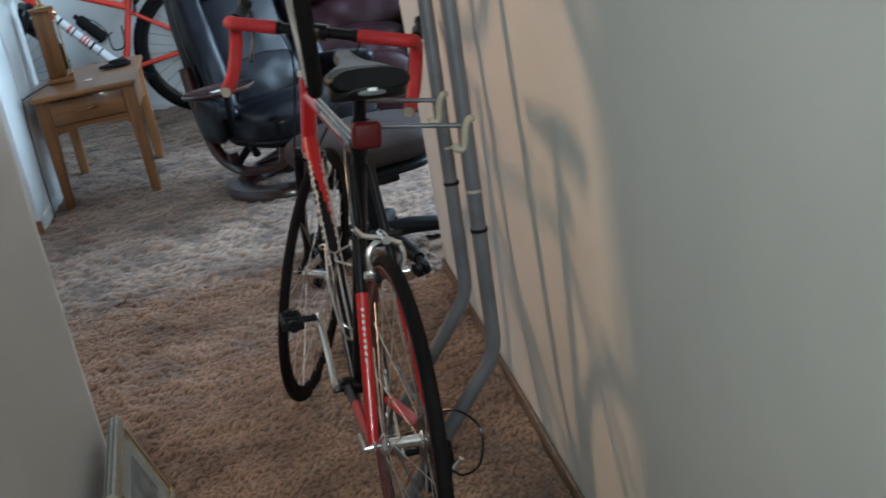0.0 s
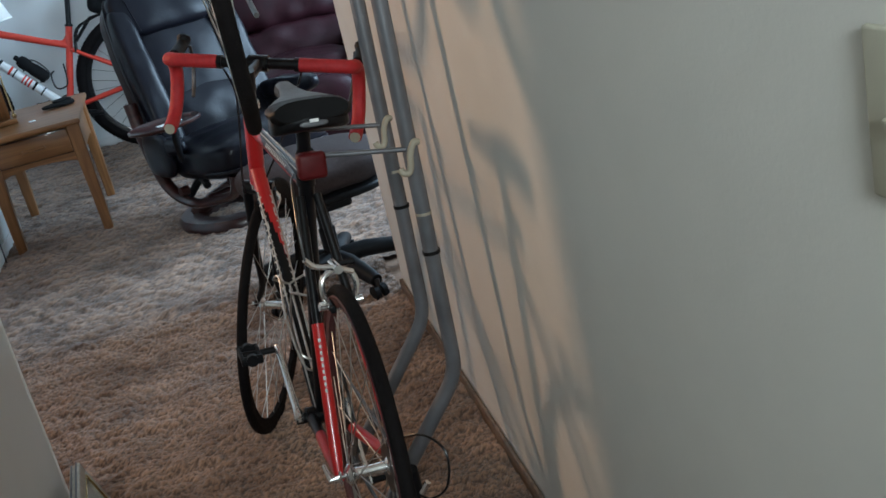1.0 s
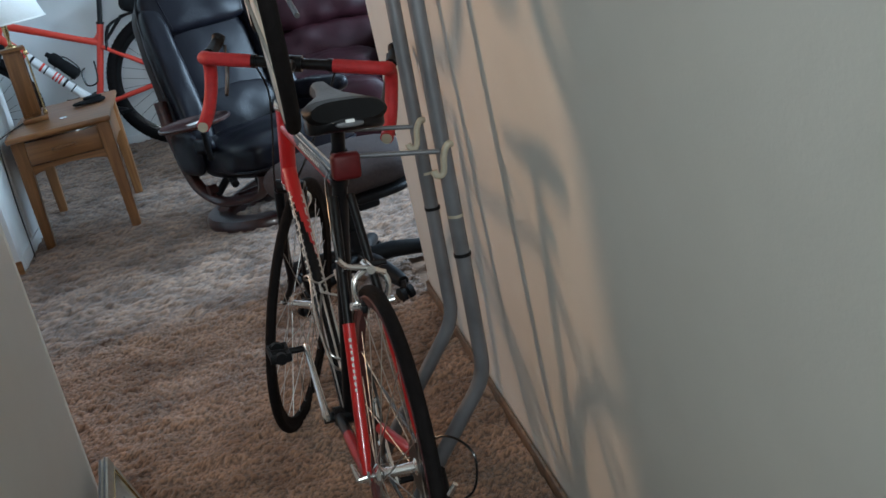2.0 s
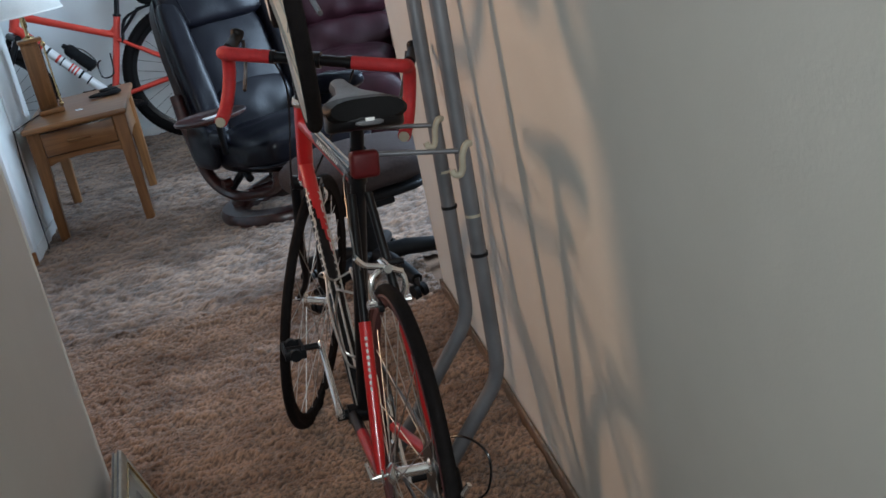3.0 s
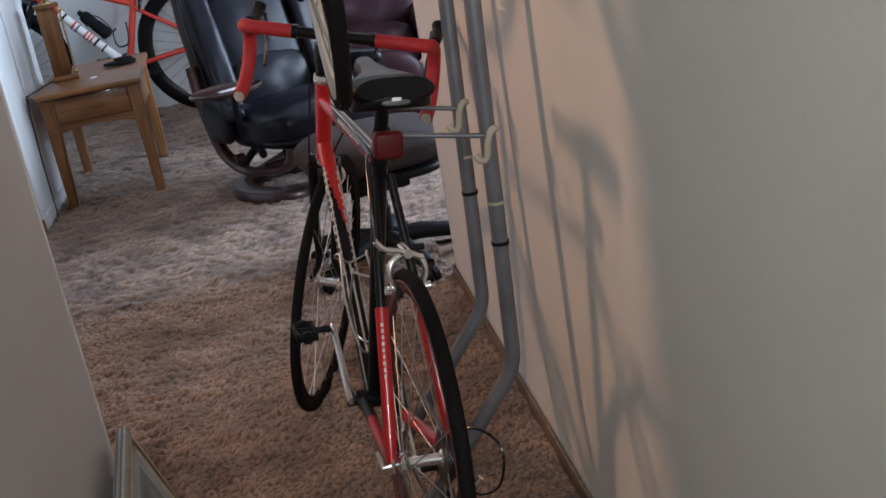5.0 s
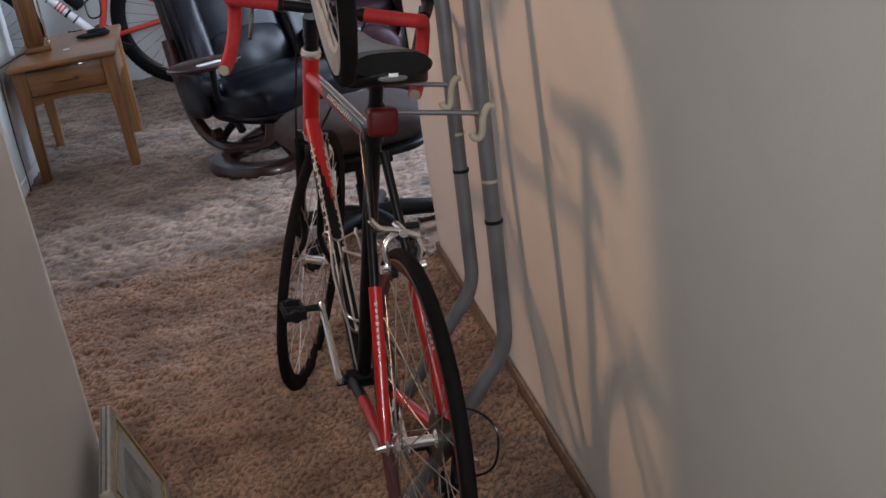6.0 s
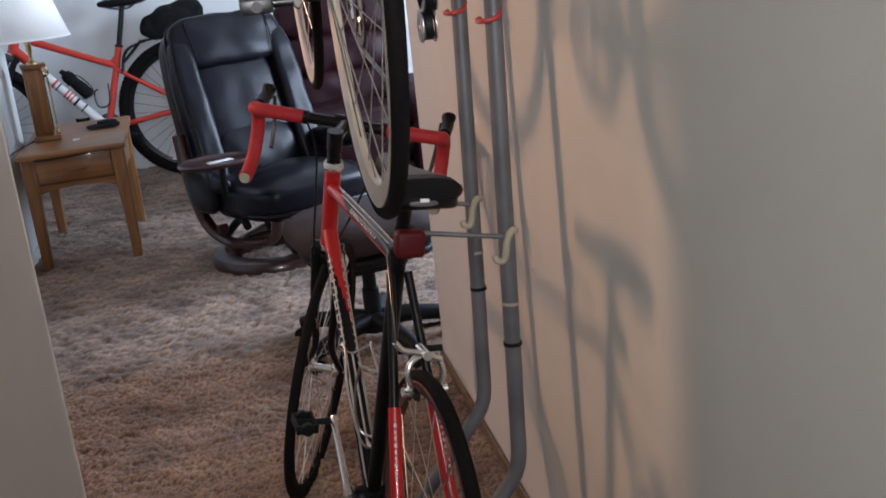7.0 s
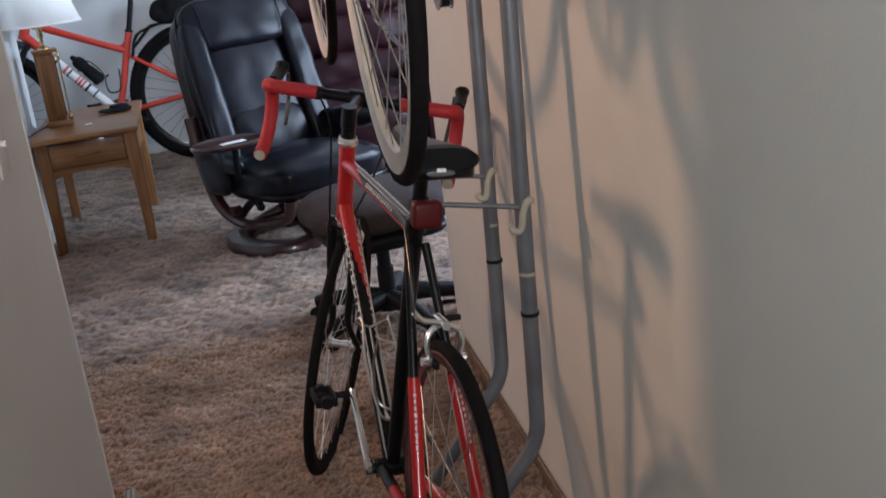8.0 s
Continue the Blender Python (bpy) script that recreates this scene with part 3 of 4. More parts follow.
    dr = p("rear_derailleur", tube([(0.01, -0.078 - up * 0.5, 0.310 + up), (0.025, -0.084 - up * 0.7, 0.262 + up), (0.005, -0.072 - up * 0.4, 0.240 + up), (0.035, -0.058 - up * 0.9, 0.175 + up * 1.6)], [0.012, 0.016, 0.013, 0.008], 10), M_PLASTIC, "dark rear derailleur")
    for q in ((0.015, 0.235 + up), (0.035, 0.165 + up * 1.6)):
        p("jockey_wheel", tube([(q[0], -0.052 - up * 1.1, q[1]), (q[0], -0.042 - up * 1.1, q[1])], 0.020, 14), M_PLASTIC, "", dr)
        for dy in (-0.056, -0.038):
            p("cage_plate", turned([(0.010, -0.001), (0.023, -0.001), (0.023, 0.001), (0.010, 0.001)], 20, Matrix.Translation((q[0], dy - up * 1.1, q[1])) @ Matrix.Rotation(radians(90), 4, "X"), True), M_CHROME if not tail_light else M_STEEL, "", dr)
    p("barrel", tube([(-0.012, -0.088, 0.268 + up), (-0.016, -0.100, 0.290 + up)], 0.006, 10), M_CHROME, "", dr)
    loop = ((0.10, -0.060, 0.325), (0.03, -0.105, 0.365), (-0.02, -0.138, 0.345), (-0.03, -0.132, 0.280), (0.0, -0.105, 0.245), (0.02, -0.084, 0.258)) if tail_light else ((0.10, -0.060, 0.325), (0.03, -0.095, 0.372), (-0.01, -0.110, 0.352), (-0.016, -0.100, 0.335))
    p("gear_cable", tube(smooth_path(loop, 6), 0.0024, 6), M_BLACK)
    p("quick_release", tube([(-0.002, 0.058, 0.335), (-0.004, 0.074, 0.335), (0.03, 0.078, 0.350)], [0.009, 0.006, 0.004], 10), M_CHROME)
    return b


def bike_pose(x, y, z, yaw, lean, climb=0.0):
    """Rear wheel on (x, y, z); yaw turns it to the left, lean tips it to its right, climb lifts the front."""
    return Matrix.Translation((x, y, z)) @ Matrix.Rotation(radians(90 + yaw), 4, "Z") @ Matrix.Rotation(radians(lean), 4, "X") @ Matrix.Rotation(radians(-climb), 4, "Y")


road_bike(bike_pose(0.262, 1.391, 0.006, 5.9, 7.4), "red and black road bicycle with red bar tape on the carpet", -25, M_RED, M_BLACK, M_TAPE, M_RUBBER_RED, M_RUBBER, 47, wall=M_RUBBER_RED, tyre_r=0.0122, R=0.341)
road_bike(bike_pose(0.271, 1.236, 1.021, -0.6, 0.3, 3.0), "dark road bicycle with pale rims hung high on the rack", 0, M_BLACK, M_BLACK, M_PLASTIC, M_RIM, M_RIM, 180, tail_light=False, rim_depth=0.024, tyre_r=0.0105)


# ---- the rack ----
def bicycle_rack():
    rk = thing("bicycle_rack", Matrix(), "grey steel tube bicycle rack leaning on the hall wall", "bicycle rack")
    for y, kn, el, ft in ((1.670, 0.605, 0.336, 0.285), (1.940, 0.632, 0.362, 0.265)):
        t = part("upright", tube(bent([(0.600, y, 2.35), (0.541, y, el), (ft, y + 0.01, 0.017)], 0.045), 0.0160, 16), M_TUBE, rk)
        part("foot_cap", tube([(ft + 0.008, y + 0.01, 0.023), (ft - 0.005, y + 0.01, 0.012)], 0.0175, 14), M_PLASTIC, t)
        for z in (kn, 1.55):
            part("collar", tube([(0.5415 + (z - 0.34) * 0.0294, y, z), (0.5417 + (z - 0.34) * 0.0294, y, z + 0.007)], 0.0182, 16), M_PLASTIC, t)
        part("tape_band", tube([(0.5415 + (kn + 0.083 - 0.34) * 0.0294, y, kn + 0.083), (0.5417 + (kn + 0.087 - 0.34) * 0.0294, y, kn + 0.089)], 0.0166, 16), M_DIP, t, "pale tape band")
        # lower arm with a cream dipped cradle that carries the top tube
        z = 0.843
        x = 0.556
        part("arm", tube([(x - 0.012, y - 0.020, z - 0.014), (0.390, y - 0.006, z + 0.014)], 0.0050, 10), M_TUBE, rk)
        part("hook", tube(smooth_path([(x + 0.014, y - 0.019, z - 0.006), (x + 0.005, y - 0.024, z - 0.004), (x - 0.006, y - 0.024, z - 0.022), (x - 0.011, y - 0.023, z - 0.050), (x - 0.018, y - 0.023, z - 0.060), (x - 0.028, y - 0.023, z - 0.057), (x - 0.031, y - 0.021, z - 0.048)], 5), 0.0068, 10), M_DIP, rk, "cream dipped hook")
        for zz in (1.222, 1.285):
            xx = 0.567
            part("clip", tube(smooth_path([(xx + 0.017, y + 0.012, zz + 0.03), (xx + 0.005, y - 0.018, zz + 0.006), (xx - 0.022, y - 0.022, zz), (xx - 0.030, y, zz), (xx - 0.02, y + 0.02, zz + 0.002)], 5), 0.0045, 8), M_REDDIP, rk, "red dipped clip")
    part("crossbar", tube([(0.584, 1.670, 1.80), (0.584, 1.940, 1.80)], 0.010, 12), M_TUBE, rk)
    return rk


bicycle_rack()


# ---- fixed trim ----
def trim(name, a, b, m, label):
    a, b = Vector(a), Vector(b)
    return tagged(part(name, one_box((a + b) / 2, b - a, 0.004), m), label, kind="structure")


trim("baseboard", (WX - 0.012, -2.58, 0.0), (WX - 0.002, WEND - 0.003, 0.055), M_BASE, "low tan wooden baseboard along the hall wall")
trim("baseboard", (WX - 0.012, WEND + 0.002, 0.0), (WX + 0.132, WEND + 0.012, 0.055), M_BASE, "tan wooden baseboard on the wall end")
trim("baseboard", (AX + 0.002, -2.58, 0.0), (AX + 0.012, AEND - 0.003, 0.055), M_BASE, "low tan wooden baseboard along the near wall")
trim("trim", (LX - 0.14, 4.645, 0.0), (-0.984, 4.727, CEIL - 0.002), M_WHITE, "white painted opening trim at the wall end")
trim("baseboard", (LX - 0.14, 4.630, 0.0), (-0.978, 4.643, 0.075), M_OAK, "brown wooden baseboard on the wall end")
trim("baseboard", (LX + 0.001, LEND + 0.003, 0.0), (LX + 0.010, 5.515, 0.075), M_WHITE, "white baseboard behind the side table")
trim("baseboard", (-2.34, BACK - 0.014, 0.0), (3.05, BACK - 0.002, 0.075), M_WHITE, "white baseboard along the back wall")
trim("trim", (LX + 0.001, 5.02, 0.08), (LX + 0.010, 5.08, 2.1), M_WHITE, "white painted upright trim strip on the wall")
tagged(part("trim", tube([(AX - 0.006, AEND + 0.003, 0.002), (AX - 0.006, AEND + 0.003, CEIL - 0.002)], 0.0085, 16), M_WALL), "rounded cream corner bead on the wall end", kind="structure")


def light_switch():
    s = thing("light_switch", pose(WX - 0.001, 0.287, 1.100), "almond plastic wall plate with one toggle switch", "light switch")
    bm = one_box((-0.0035, 0, 0), (0.007, 0.072, 0.117), 0.003, seg=3)
    part("plate", bm, M_PLATE, s)
    part("toggle", one_box((-0.011, 0, 0.003), (0.014, 0.008, 0.011), 0.002, Matrix.Rotation(radians(-14), 4, "Y")), M_PLATE, s)
    for z in (-0.030, 0.030):
        part("screw", tube([(-0.0068, 0, z), (-0.0085, 0, z)], 0.0035, 12), M_PLATE, s)


light_switch()
near_plate = thing("light_switch", pose(AX + 0.001, 1.745, 1.075), "almond plastic wall plate on the near wall", "light switch")
part("plate", one_box((0.0035, 0, 0), (0.005, 0.078, 0.120), 0.003, seg=3), M_WALL, near_plate)
part("toggle", one_box((0.011, 0, -0.003), (0.010, 0.008, 0.011), 0.002), M_WALL, near_plate)


def framed_picture():
    """Stands on the floor, leaning back against the near wall."""
    m = Matrix.Translation((-0.204, 1.636, 0.006)) @ Matrix.Rotation(radians(95), 4, "Z") @ Matrix.Rotation(radians(-18), 4, "X")
    f = thing("framed_picture", m, "small faded print in a grey frame leaning on the near wall", "picture frame")
    w, h, b = 0.36, 0.252, 0.028
    for z in (b / 2, h - b / 2):
        part("frame_bar", one_box((w / 2, 0, z), (w, 0.026, b), 0.005, seg=3), M_FRAME, f)
    for y in (-0.006, 0.006):
        part("fluting", tube([(0.002, y, h), (w - 0.002, y, h)], 0.0024, 8), M_TUBE, f)
    for x in (b / 2, w - b / 2):
        part("frame_bar", one_box((x, 0, h / 2), (b, 0.026, h - 2 * b), 0.005, seg=3), M_FRAME, f)
    part("inner_bead", tube([(b, -0.012, b), (w - b, -0.012, b), (w - b, -0.012, h - b), (b, -0.012, h - b)], 0.003, 8, True), M_BRASS, f)
    part("mount", one_box((w / 2, 0.000, h / 2), (w - 2 * b, 0.006, h - 2 * b)), M_MAT, f)
    part("print", one_box((w / 2, -0.004, h / 2), (w - 2 * b - 0.10, 0.003, h - 2 * b - 0.09), 0.0005), M_PRINT, f, "faded grey print")
    part("backing", one_box((w / 2, 0.0105, h / 2), (w - 0.02, 0.004, h - 0.02)), M_BASE, f)


framed_picture()


# ---- side table and what stands on it ----
def side_table():
    w, d, h = 0.478, 0.815, 0.590
    t = thing("side_table", pose(-0.706, 5.362, 0, 0, 0, 2.6), "honey oak side table with one drawer and tapered legs", "side table")
    part("tabletop", one_box((0, 0.03, h - 0.014), (w + 0.018, d + 0.125, 0.028), 0.009, seg=3), M_OAK, t)
    for sx in (-1, 1):
        for sy in (-1, 1):
            bm = bmesh.new()
            rings = []
            for z, k, o in ((0.0, 0.022, 0.0), (0.25, 0.026, -0.002), (0.43, 0.031, -0.006), (h - 0.028, 0.033, -0.008)):
                c = Vector((sx * (w / 2 - 0.028 + o), sy * (d / 2 - 0.028 + o), z))
                rings.append([bm.verts.new(c + Vector((a * k, b * k, 0))) for a, b in ((-1, -0.8), (-0.8, -1), (0.8, -1), (1, -0.8), (1, 0.8), (0.8, 1), (-0.8, 1), (-1, 0.8))])
            for r0, r1 in zip(rings, rings[1:]):
                for i in range(8):
                    bm.faces.new((r0[i], r0[(i + 1) % 8], r1[(i + 1) % 8], r1[i]))
            bm.faces.new(rings[0][::-1])
            bm.faces.new(rings[-1])
            part("leg", bm, M_OAK_UP, t)

    def apron(a, b, thick):
        """An apron board with a shallow arch along its lower edge."""
        a, b = Vector(a), Vector(b)
        n = (b - a).cross(Vector((0, 0, 1))).normalized() * thick / 2
        bm = bmesh.new()
        cols = []
        for i in range(13):
            u = i / 12
            p = a.lerp(b, u)
            low = h - 0.205 + 0.024 * math.sin(math.pi * u) ** 0.7
            cols.append([bm.verts.new(v) for v in (Vector((p.x, p.y, low)) - n, Vector((p.x, p.y, h - 0.0285)) - n, Vector((p.x, p.y, h - 0.0285)) + n, Vector((p.x, p.y, low)) + n)])
        for c0, c1 in zip(cols, cols[1:]):
            for i in range(4):
                bm.faces.new((c0[i], c0[(i + 1) % 4], c1[(i + 1) % 4], c1[i]))
        bm.faces.new(cols[0])
        bm.faces.new(cols[-1][::-1])
        return bm
    e = 0.060
    part("apron", apron((-w / 2 + e, -d / 2 + 0.030, 0), (w / 2 - e, -d / 2 + 0.030, 0), 0.020), M_OAK, t)
    part("apron", apron((-w / 2 + e, d / 2 - 0.030, 0), (w / 2 - e, d / 2 - 0.030, 0), 0.020), M_OAK, t)
    for sx in (-1, 1):
        part("apron", apron((sx * (w / 2 - 0.030), -d / 2 + e, 0), (sx * (w / 2 - 0.030), d / 2 - e, 0), 0.020), M_OAK, t)
    # added dark sheet behind the drawer front, in place of the shade in its gap
    part("drawer_gap_shade", one_box((0, -d / 2 + 0.0190, h - 0.098), (w - 0.126, 0.005, 0.121), 0.001), M_MAHOG, t, "thin dark sheet standing in for shade round the drawer")
    dr = part("drawer", one_box((0, -d / 2 + 0.014, h - 0.098), (w - 0.135, 0.016, 0.112), 0.005), M_OAK, t, "oak drawer front")
    part("handle", tube(smooth_path([(-0.050, -d / 2 + 0.004, h - 0.098), (-0.045, -d / 2 - 0.012, h - 0.096), (0, -d / 2 - 0.017, h - 0.095), (0.045, -d / 2 - 0.012, h - 0.096), (0.050, -d / 2 + 0.004, h - 0.098)], 4), 0.008, 8), M_OAK, dr)


side_table()


def table_lamp():
    m = Matrix.Translation((-0.842, 5.33, 0.590)) @ Matrix.Rotation(radians(12), 4, "Z")
    l = thing("table_lamp", m, "square oak column table lamp with a white cloth shade", "table lamp")
    part("base", one_box((0, 0, 0.014), (0.125, 0.125, 0.026), 0.005), M_OAK, l)
    part("column", one_box((-0.008, 0.008, 0.195), (0.088, 0.088, 0.335), 0.004), M_OAK_UP, l)
    part("inset_panel", one_box((0.0385, 0.008, 0.195), (0.006, 0.066, 0.30), 0.002), M_MAHOG, l, "dark inset side panel")
    part("inset_panel", one_box((-0.008, -0.0385, 0.195), (0.062, 0.006, 0.30), 0.002), M_OAK_UP, l)
    part("capital", one_box((0, 0, 0.370), (0.118, 0.118, 0.018), 0.005), M_OAK, l)
    part("post", tube([(0.055, -0.050, 0.027), (0.055, -0.050, 0.362)], 0.005, 10), M_BRASS, l)
    for z in (0.040, 0.345):
        part("finial", turned([(0, -0.014), (0.010, -0.010), (0.013, 0), (0.010, 0.010), (0, 0.014)], 14, Matrix.Translation((0.055, -0.050, z))), M_BRASS, l)
    part("neck", turned([(0, 0.379), (0.030, 0.379), (0.028, 0.386), (0.010, 0.396), (0.008, 0.43), (0.014, 0.44), (0.014, 0.49), (0, 0.49)], 20), M_BRASS, l)
    part("bulb", turned([(0, 0.49), (0.013, 0.492), (0.026, 0.54), (0.029, 0.57), (0.02, 0.60), (0, 0.61)], 18), M_WHITE, l)
    bm = turned([(0.205, 0.500), (0.108, 0.818)], 48)
    sh = part("shade", bm, M_SHADE, l, "white tapered cloth shade")
    s = sh.modifiers.new("thick", "SOLIDIFY")
    s.thickness = 0.004
    for r, z in ((0.205, 0.500), (0.108, 0.818)):
        part("rim_band", tube([(r * math.cos(a), r * math.sin(a), z) for a in (2 * math.pi * i / 48 for i in range(48))], 0.004, 6, True), M_SHADE, sh)
    hp = bmesh.new()
    sweep(hp, smooth_path([(0.0, -0.014, 0.48), (0, -0.05, 0.56), (0, -0.03, 0.74), (0, 0, 0.790), (0, 0.03, 0.74), (0, 0.05, 0.56), (0, 0.014, 0.48)], 4), 0.002, 6)
    for a in range(3):
        q = 2 * math.pi * a / 3
        sweep(hp, [(0, 0, 0.793), (0.107 * math.cos(q), 0.107 * math.sin(q), 0.814)], 0.002, 6)
    part("harp", hp, M_BRASS, l)
    part("knob", turned([(0, 0.790), (0.006, 0.794), (0.009, 0.808), (0, 0.823)], 12), M_BRASS, l)
    part("cord", tube(smooth_path([m.inverted() @ Vector(v) for v in ((-0.90, 5.38, 0.594), (-0.955, 4.96, 0.595), (-0.962, 4.915, 0.57), (-0.970, 4.89, 0.30), (-0.965, 4.86, 0.03), (-0.960, 4.78, 0.026))], 6), 0.003, 6), M_PLASTIC, l, "black lamp cord")


table_lamp()
coin = thing("coaster", pose(-0.690, 5.20, 0.590), "small pale disc lying on the oak table", "coaster")
part("disc", turned([(0, 0), (0.018, 0), (0.020, 0.002), (0.018, 0.005), (0, 0.005)], 20), M_CHROME, coin)
gl = thing("folded_case", pose(-0.590, 5.50, 0.590, 0, 0, 20), "flat black folded case on the oak table", "case")
part("body", soft((0, 0, 0.014), (0.17, 0.085, 0.026), 3, 8, wrinkle=0.008), M_BAG, gl)
part("flap", soft((0.03, 0.012, 0.030), (0.10, 0.07, 0.016), 3, 8, wrinkle=0.006, seed=4), M_BAG, gl)


# ---- mountain bicycle against the back wall ----
def mountain_bike():
    m = Matrix.Translation((-0.198, 6.94, 0.0)) @ Matrix.Rotation(radians(180), 4, "Z") @ Matrix.Rotation(radians(4), 4, "X") @ Matrix.Scale(1.09, 4)
    b = thing("mountain_bicycle", m, "orange-red hardtail bicycle with black rack bag by the back wall", "bicycle")
    R = 0.415
    bb, jt, sd = Vector((0.490, 0, 0.350)), Vector((0.378, 0, 0.705)), Vector((0.290, 0, 1.050))
    ht, hb = Vector((0.905, 0, 0.965)), Vector((0.950, 0, 0.850))
    fa = Vector((1.20, 0, R))
    axis = (ht - hb).normalized()
    S = Matrix.Translation(hb) @ Matrix.Rotation(radians(32), 4, axis) @ Matrix.Translation(-hb)

    def p(n, bm, mt, label="", parent=None):
        return part(n, bm, mt, parent or b, label)

    def sp(n, bm, mt, label="", parent=None):
        bm.transform(S)
        return part(n, bm, mt, parent or b, label)
    p("top_tube", tube([lerp(ht, hb, 0.2), jt], [0.024, 0.018], 14), M_RED2)
    down = [lerp(ht, hb, 0.8), bb]
    dt = p("down_tube", tube(down, 0.027, 16), M_WHITE, "white down tube with red and black graphics")
    for u, w, mt in ((0.14, 0.28, M_RED2), (0.33, 0.02, M_BLACK), (0.43, 0.02, M_RED2), (0.47, 0.012, M_BLACK), (0.555, 0.014, M_RED2), (0.585, 0.014, M_RED2), (0.615, 0.014, M_RED2), (0.66, 0.02, M_BLACK), (0.74, 0.012, M_BLACK)):
        p("graphic", tube([lerp(*down, u - w / 2), lerp(*down, u + w / 2)], 0.0285, 16), mt, "", dt)
    p("seat_tube", tube([bb, lerp(jt, sd, 0.34)], 0.0205, 14), M_RED2)
    p("head_tube", tube([hb, ht], 0.029, 16), M_RED2)
    p("gusset", tube(smooth_path([lerp(jt, ht, 0.16) + Vector((0, 0, 0.006)), lerp(jt, ht, 0.05) + Vector((0, 0, 0.018)), lerp(jt, sd, 0.24)], 4), 0.013, 10), M_RED2)
    p("seat_post", tube([jt, sd], 0.0155, 12), M_BLACK)
    p("seat_collar", tube([lerp(jt, sd, 0.32), lerp(jt, sd, 0.36)], 0.024, 14), M_BLACK)
    for s in (1, -1):
        p("seat_stay", tube([jt + Vector((0, s * 0.02, -0.02)), (0, s * 0.075, R + 0.01)], 0.0115, 10), M_RED2)
        p("chain_stay", tube([bb + Vector((0, s * 0.03, 0)), (0, s * 0.075, R)], 0.014, 10), M_RED2)
        sp("fork_leg", tube([hb + Vector((0.01, s * 0.055, -0.03)), lerp(hb, fa, 0.5) + Vector((0, s * 0.055, 0)), fa + Vector((0, s * 0.058, 0))], [0.018, 0.024, 0.022], 12), M_BLACK)
    sp("fork_crown", tube([hb + Vector((0.01, -0.07, -0.03)), hb + Vector((0.01, 0.07, -0.03))], 0.022, 12), M_BLACK)
    sl = soft((sd.x - 0.005, 0, sd.z + 0.02), (0.29, 0.13, 0.05), 3, 10)
    for v in sl.verts:
        v.co.y *= 1.0 if v.co.x < sd.x - 0.02 else max(0.3, 1 - (v.co.x - sd.x + 0.02) * 5)
        v.co.z += 0.10 * max(0, sd.x - 0.03 - v.co.x)
    s0 = p("saddle", sl, M_PLASTIC, "black saddle")
    for s in (1, -1):
        p("rail", tube(smooth_path([(sd.x - 0.08, s * 0.025, sd.z + 0.01), (sd.x - 0.03, s * 0.022, sd.z - 0.016), (sd.x + 0.05, s * 0.02, sd.z - 0.012), (sd.x + 0.12, s * 0.01, sd.z + 0.01)], 4), 0.005, 8), M_STEEL, "", s0)
    st = ht + Vector((-0.015, 0, 0.06))
    sp("stem", tube([ht, st, st + Vector((0.07, 0, 0.015))], 0.020, 12), M_BLACK)
    sp("handlebar", tube(smooth_path([st + Vector(v) for v in ((0.03, -0.36, 0.04), (0.06, -0.15, 0.02), (0.07, 0, 0.015), (0.06, 0.15, 0.02), (0.03, 0.36, 0.04))], 5), 0.015, 10), M_BLACK)
    for s in (1, -1):
        sp("grip", tube([st + Vector((0.045, s * 0.24, 0.032)), st + Vector((0.03, s * 0.365, 0.041))], 0.019, 12), M_RUBBER)
    for n, c in (("front_wheel", (fa.x, fa.z)), ("rear_wheel", (0.0, R))):
        w0 = wheel(n, c, b, S if n == "front_wheel" else Matrix(), R=R, tyre_r=0.032, rim=M_BLACK, rim_depth=0.022, spokes=32, hub=M_STEEL, rear=n == "rear_wheel", wire=M_BLACK)
        nb = bmesh.new()
        for i in range(90):
            a = 2 * math.pi * i / 90
            for yy in (-0.020, 0.0, 0.020):
                rr = R - 0.032 + math.sqrt(0.032 ** 2 - yy ** 2) - 0.0028
                box(nb, (c[0] + rr * math.cos(a + yy * 2), yy, c[1] + rr * math.sin(a + yy * 2)), (0.009, 0.012, 0.009))
        if n == "front_wheel":
            nb.transform(S)
        p("tread", nb, M_RUBBER, "", w0)
    # crank, pedals, kickstand
    for s in (1, -1):
        a = radians(200 if s > 0 else 20)
        tip = bb + Vector((0.17 * math.cos(a), s * 0.085, 0.17 * math.sin(a)))
        p("crank", tube([bb + Vector((0, s * 0.07, 0)), tip], 0.013, 10), M_BLACK)
        pedal(b, tuple(tip), s)
    p("chainring", turned([(0.06, -0.002), (0.085, -0.002), (0.085, 0.002), (0.06, 0.002)], 36, Matrix.Translation((bb.x, -0.06, bb.z)) @ Matrix.Rotation(radians(90), 4, "X"), True), M_STEEL)
    # bottle and cages
    way = (down[0] - down[1]).normalized()
    nrm = Vector((-way.z, 0, way.x))
    c0 = lerp(*down, 0.56) + nrm * 0.080
    bt = p("water_bottle", turned([(0, -0.10), (0.034, -0.10), (0.037, -0.09), (0.037, -0.01), (0.033, 0.0), (0.033, 0.02), (0.037, 0.03), (0.037, 0.065), (0.030, 0.085), (0.016, 0.092), (0.014, 0.115), (0, 0.118)], 20, Matrix.Translation(c0) @ way.to_track_quat("Z", "Y").to_matrix().to_4x4()), M_BAG, "dark grey water bottle")
    p("cage", tube(smooth_path([c0 + way * 0.03 - nrm * 0.045, c0 + way * 0.03 + nrm * 0.04, c0 - way * 0.08 + nrm * 0.042, c0 - way * 0.105, c0 - way * 0.08 - nrm * 0.045], 4), 0.004, 8), M_STEEL, "", bt)
    sq = lerp(bb, jt, 0.55)
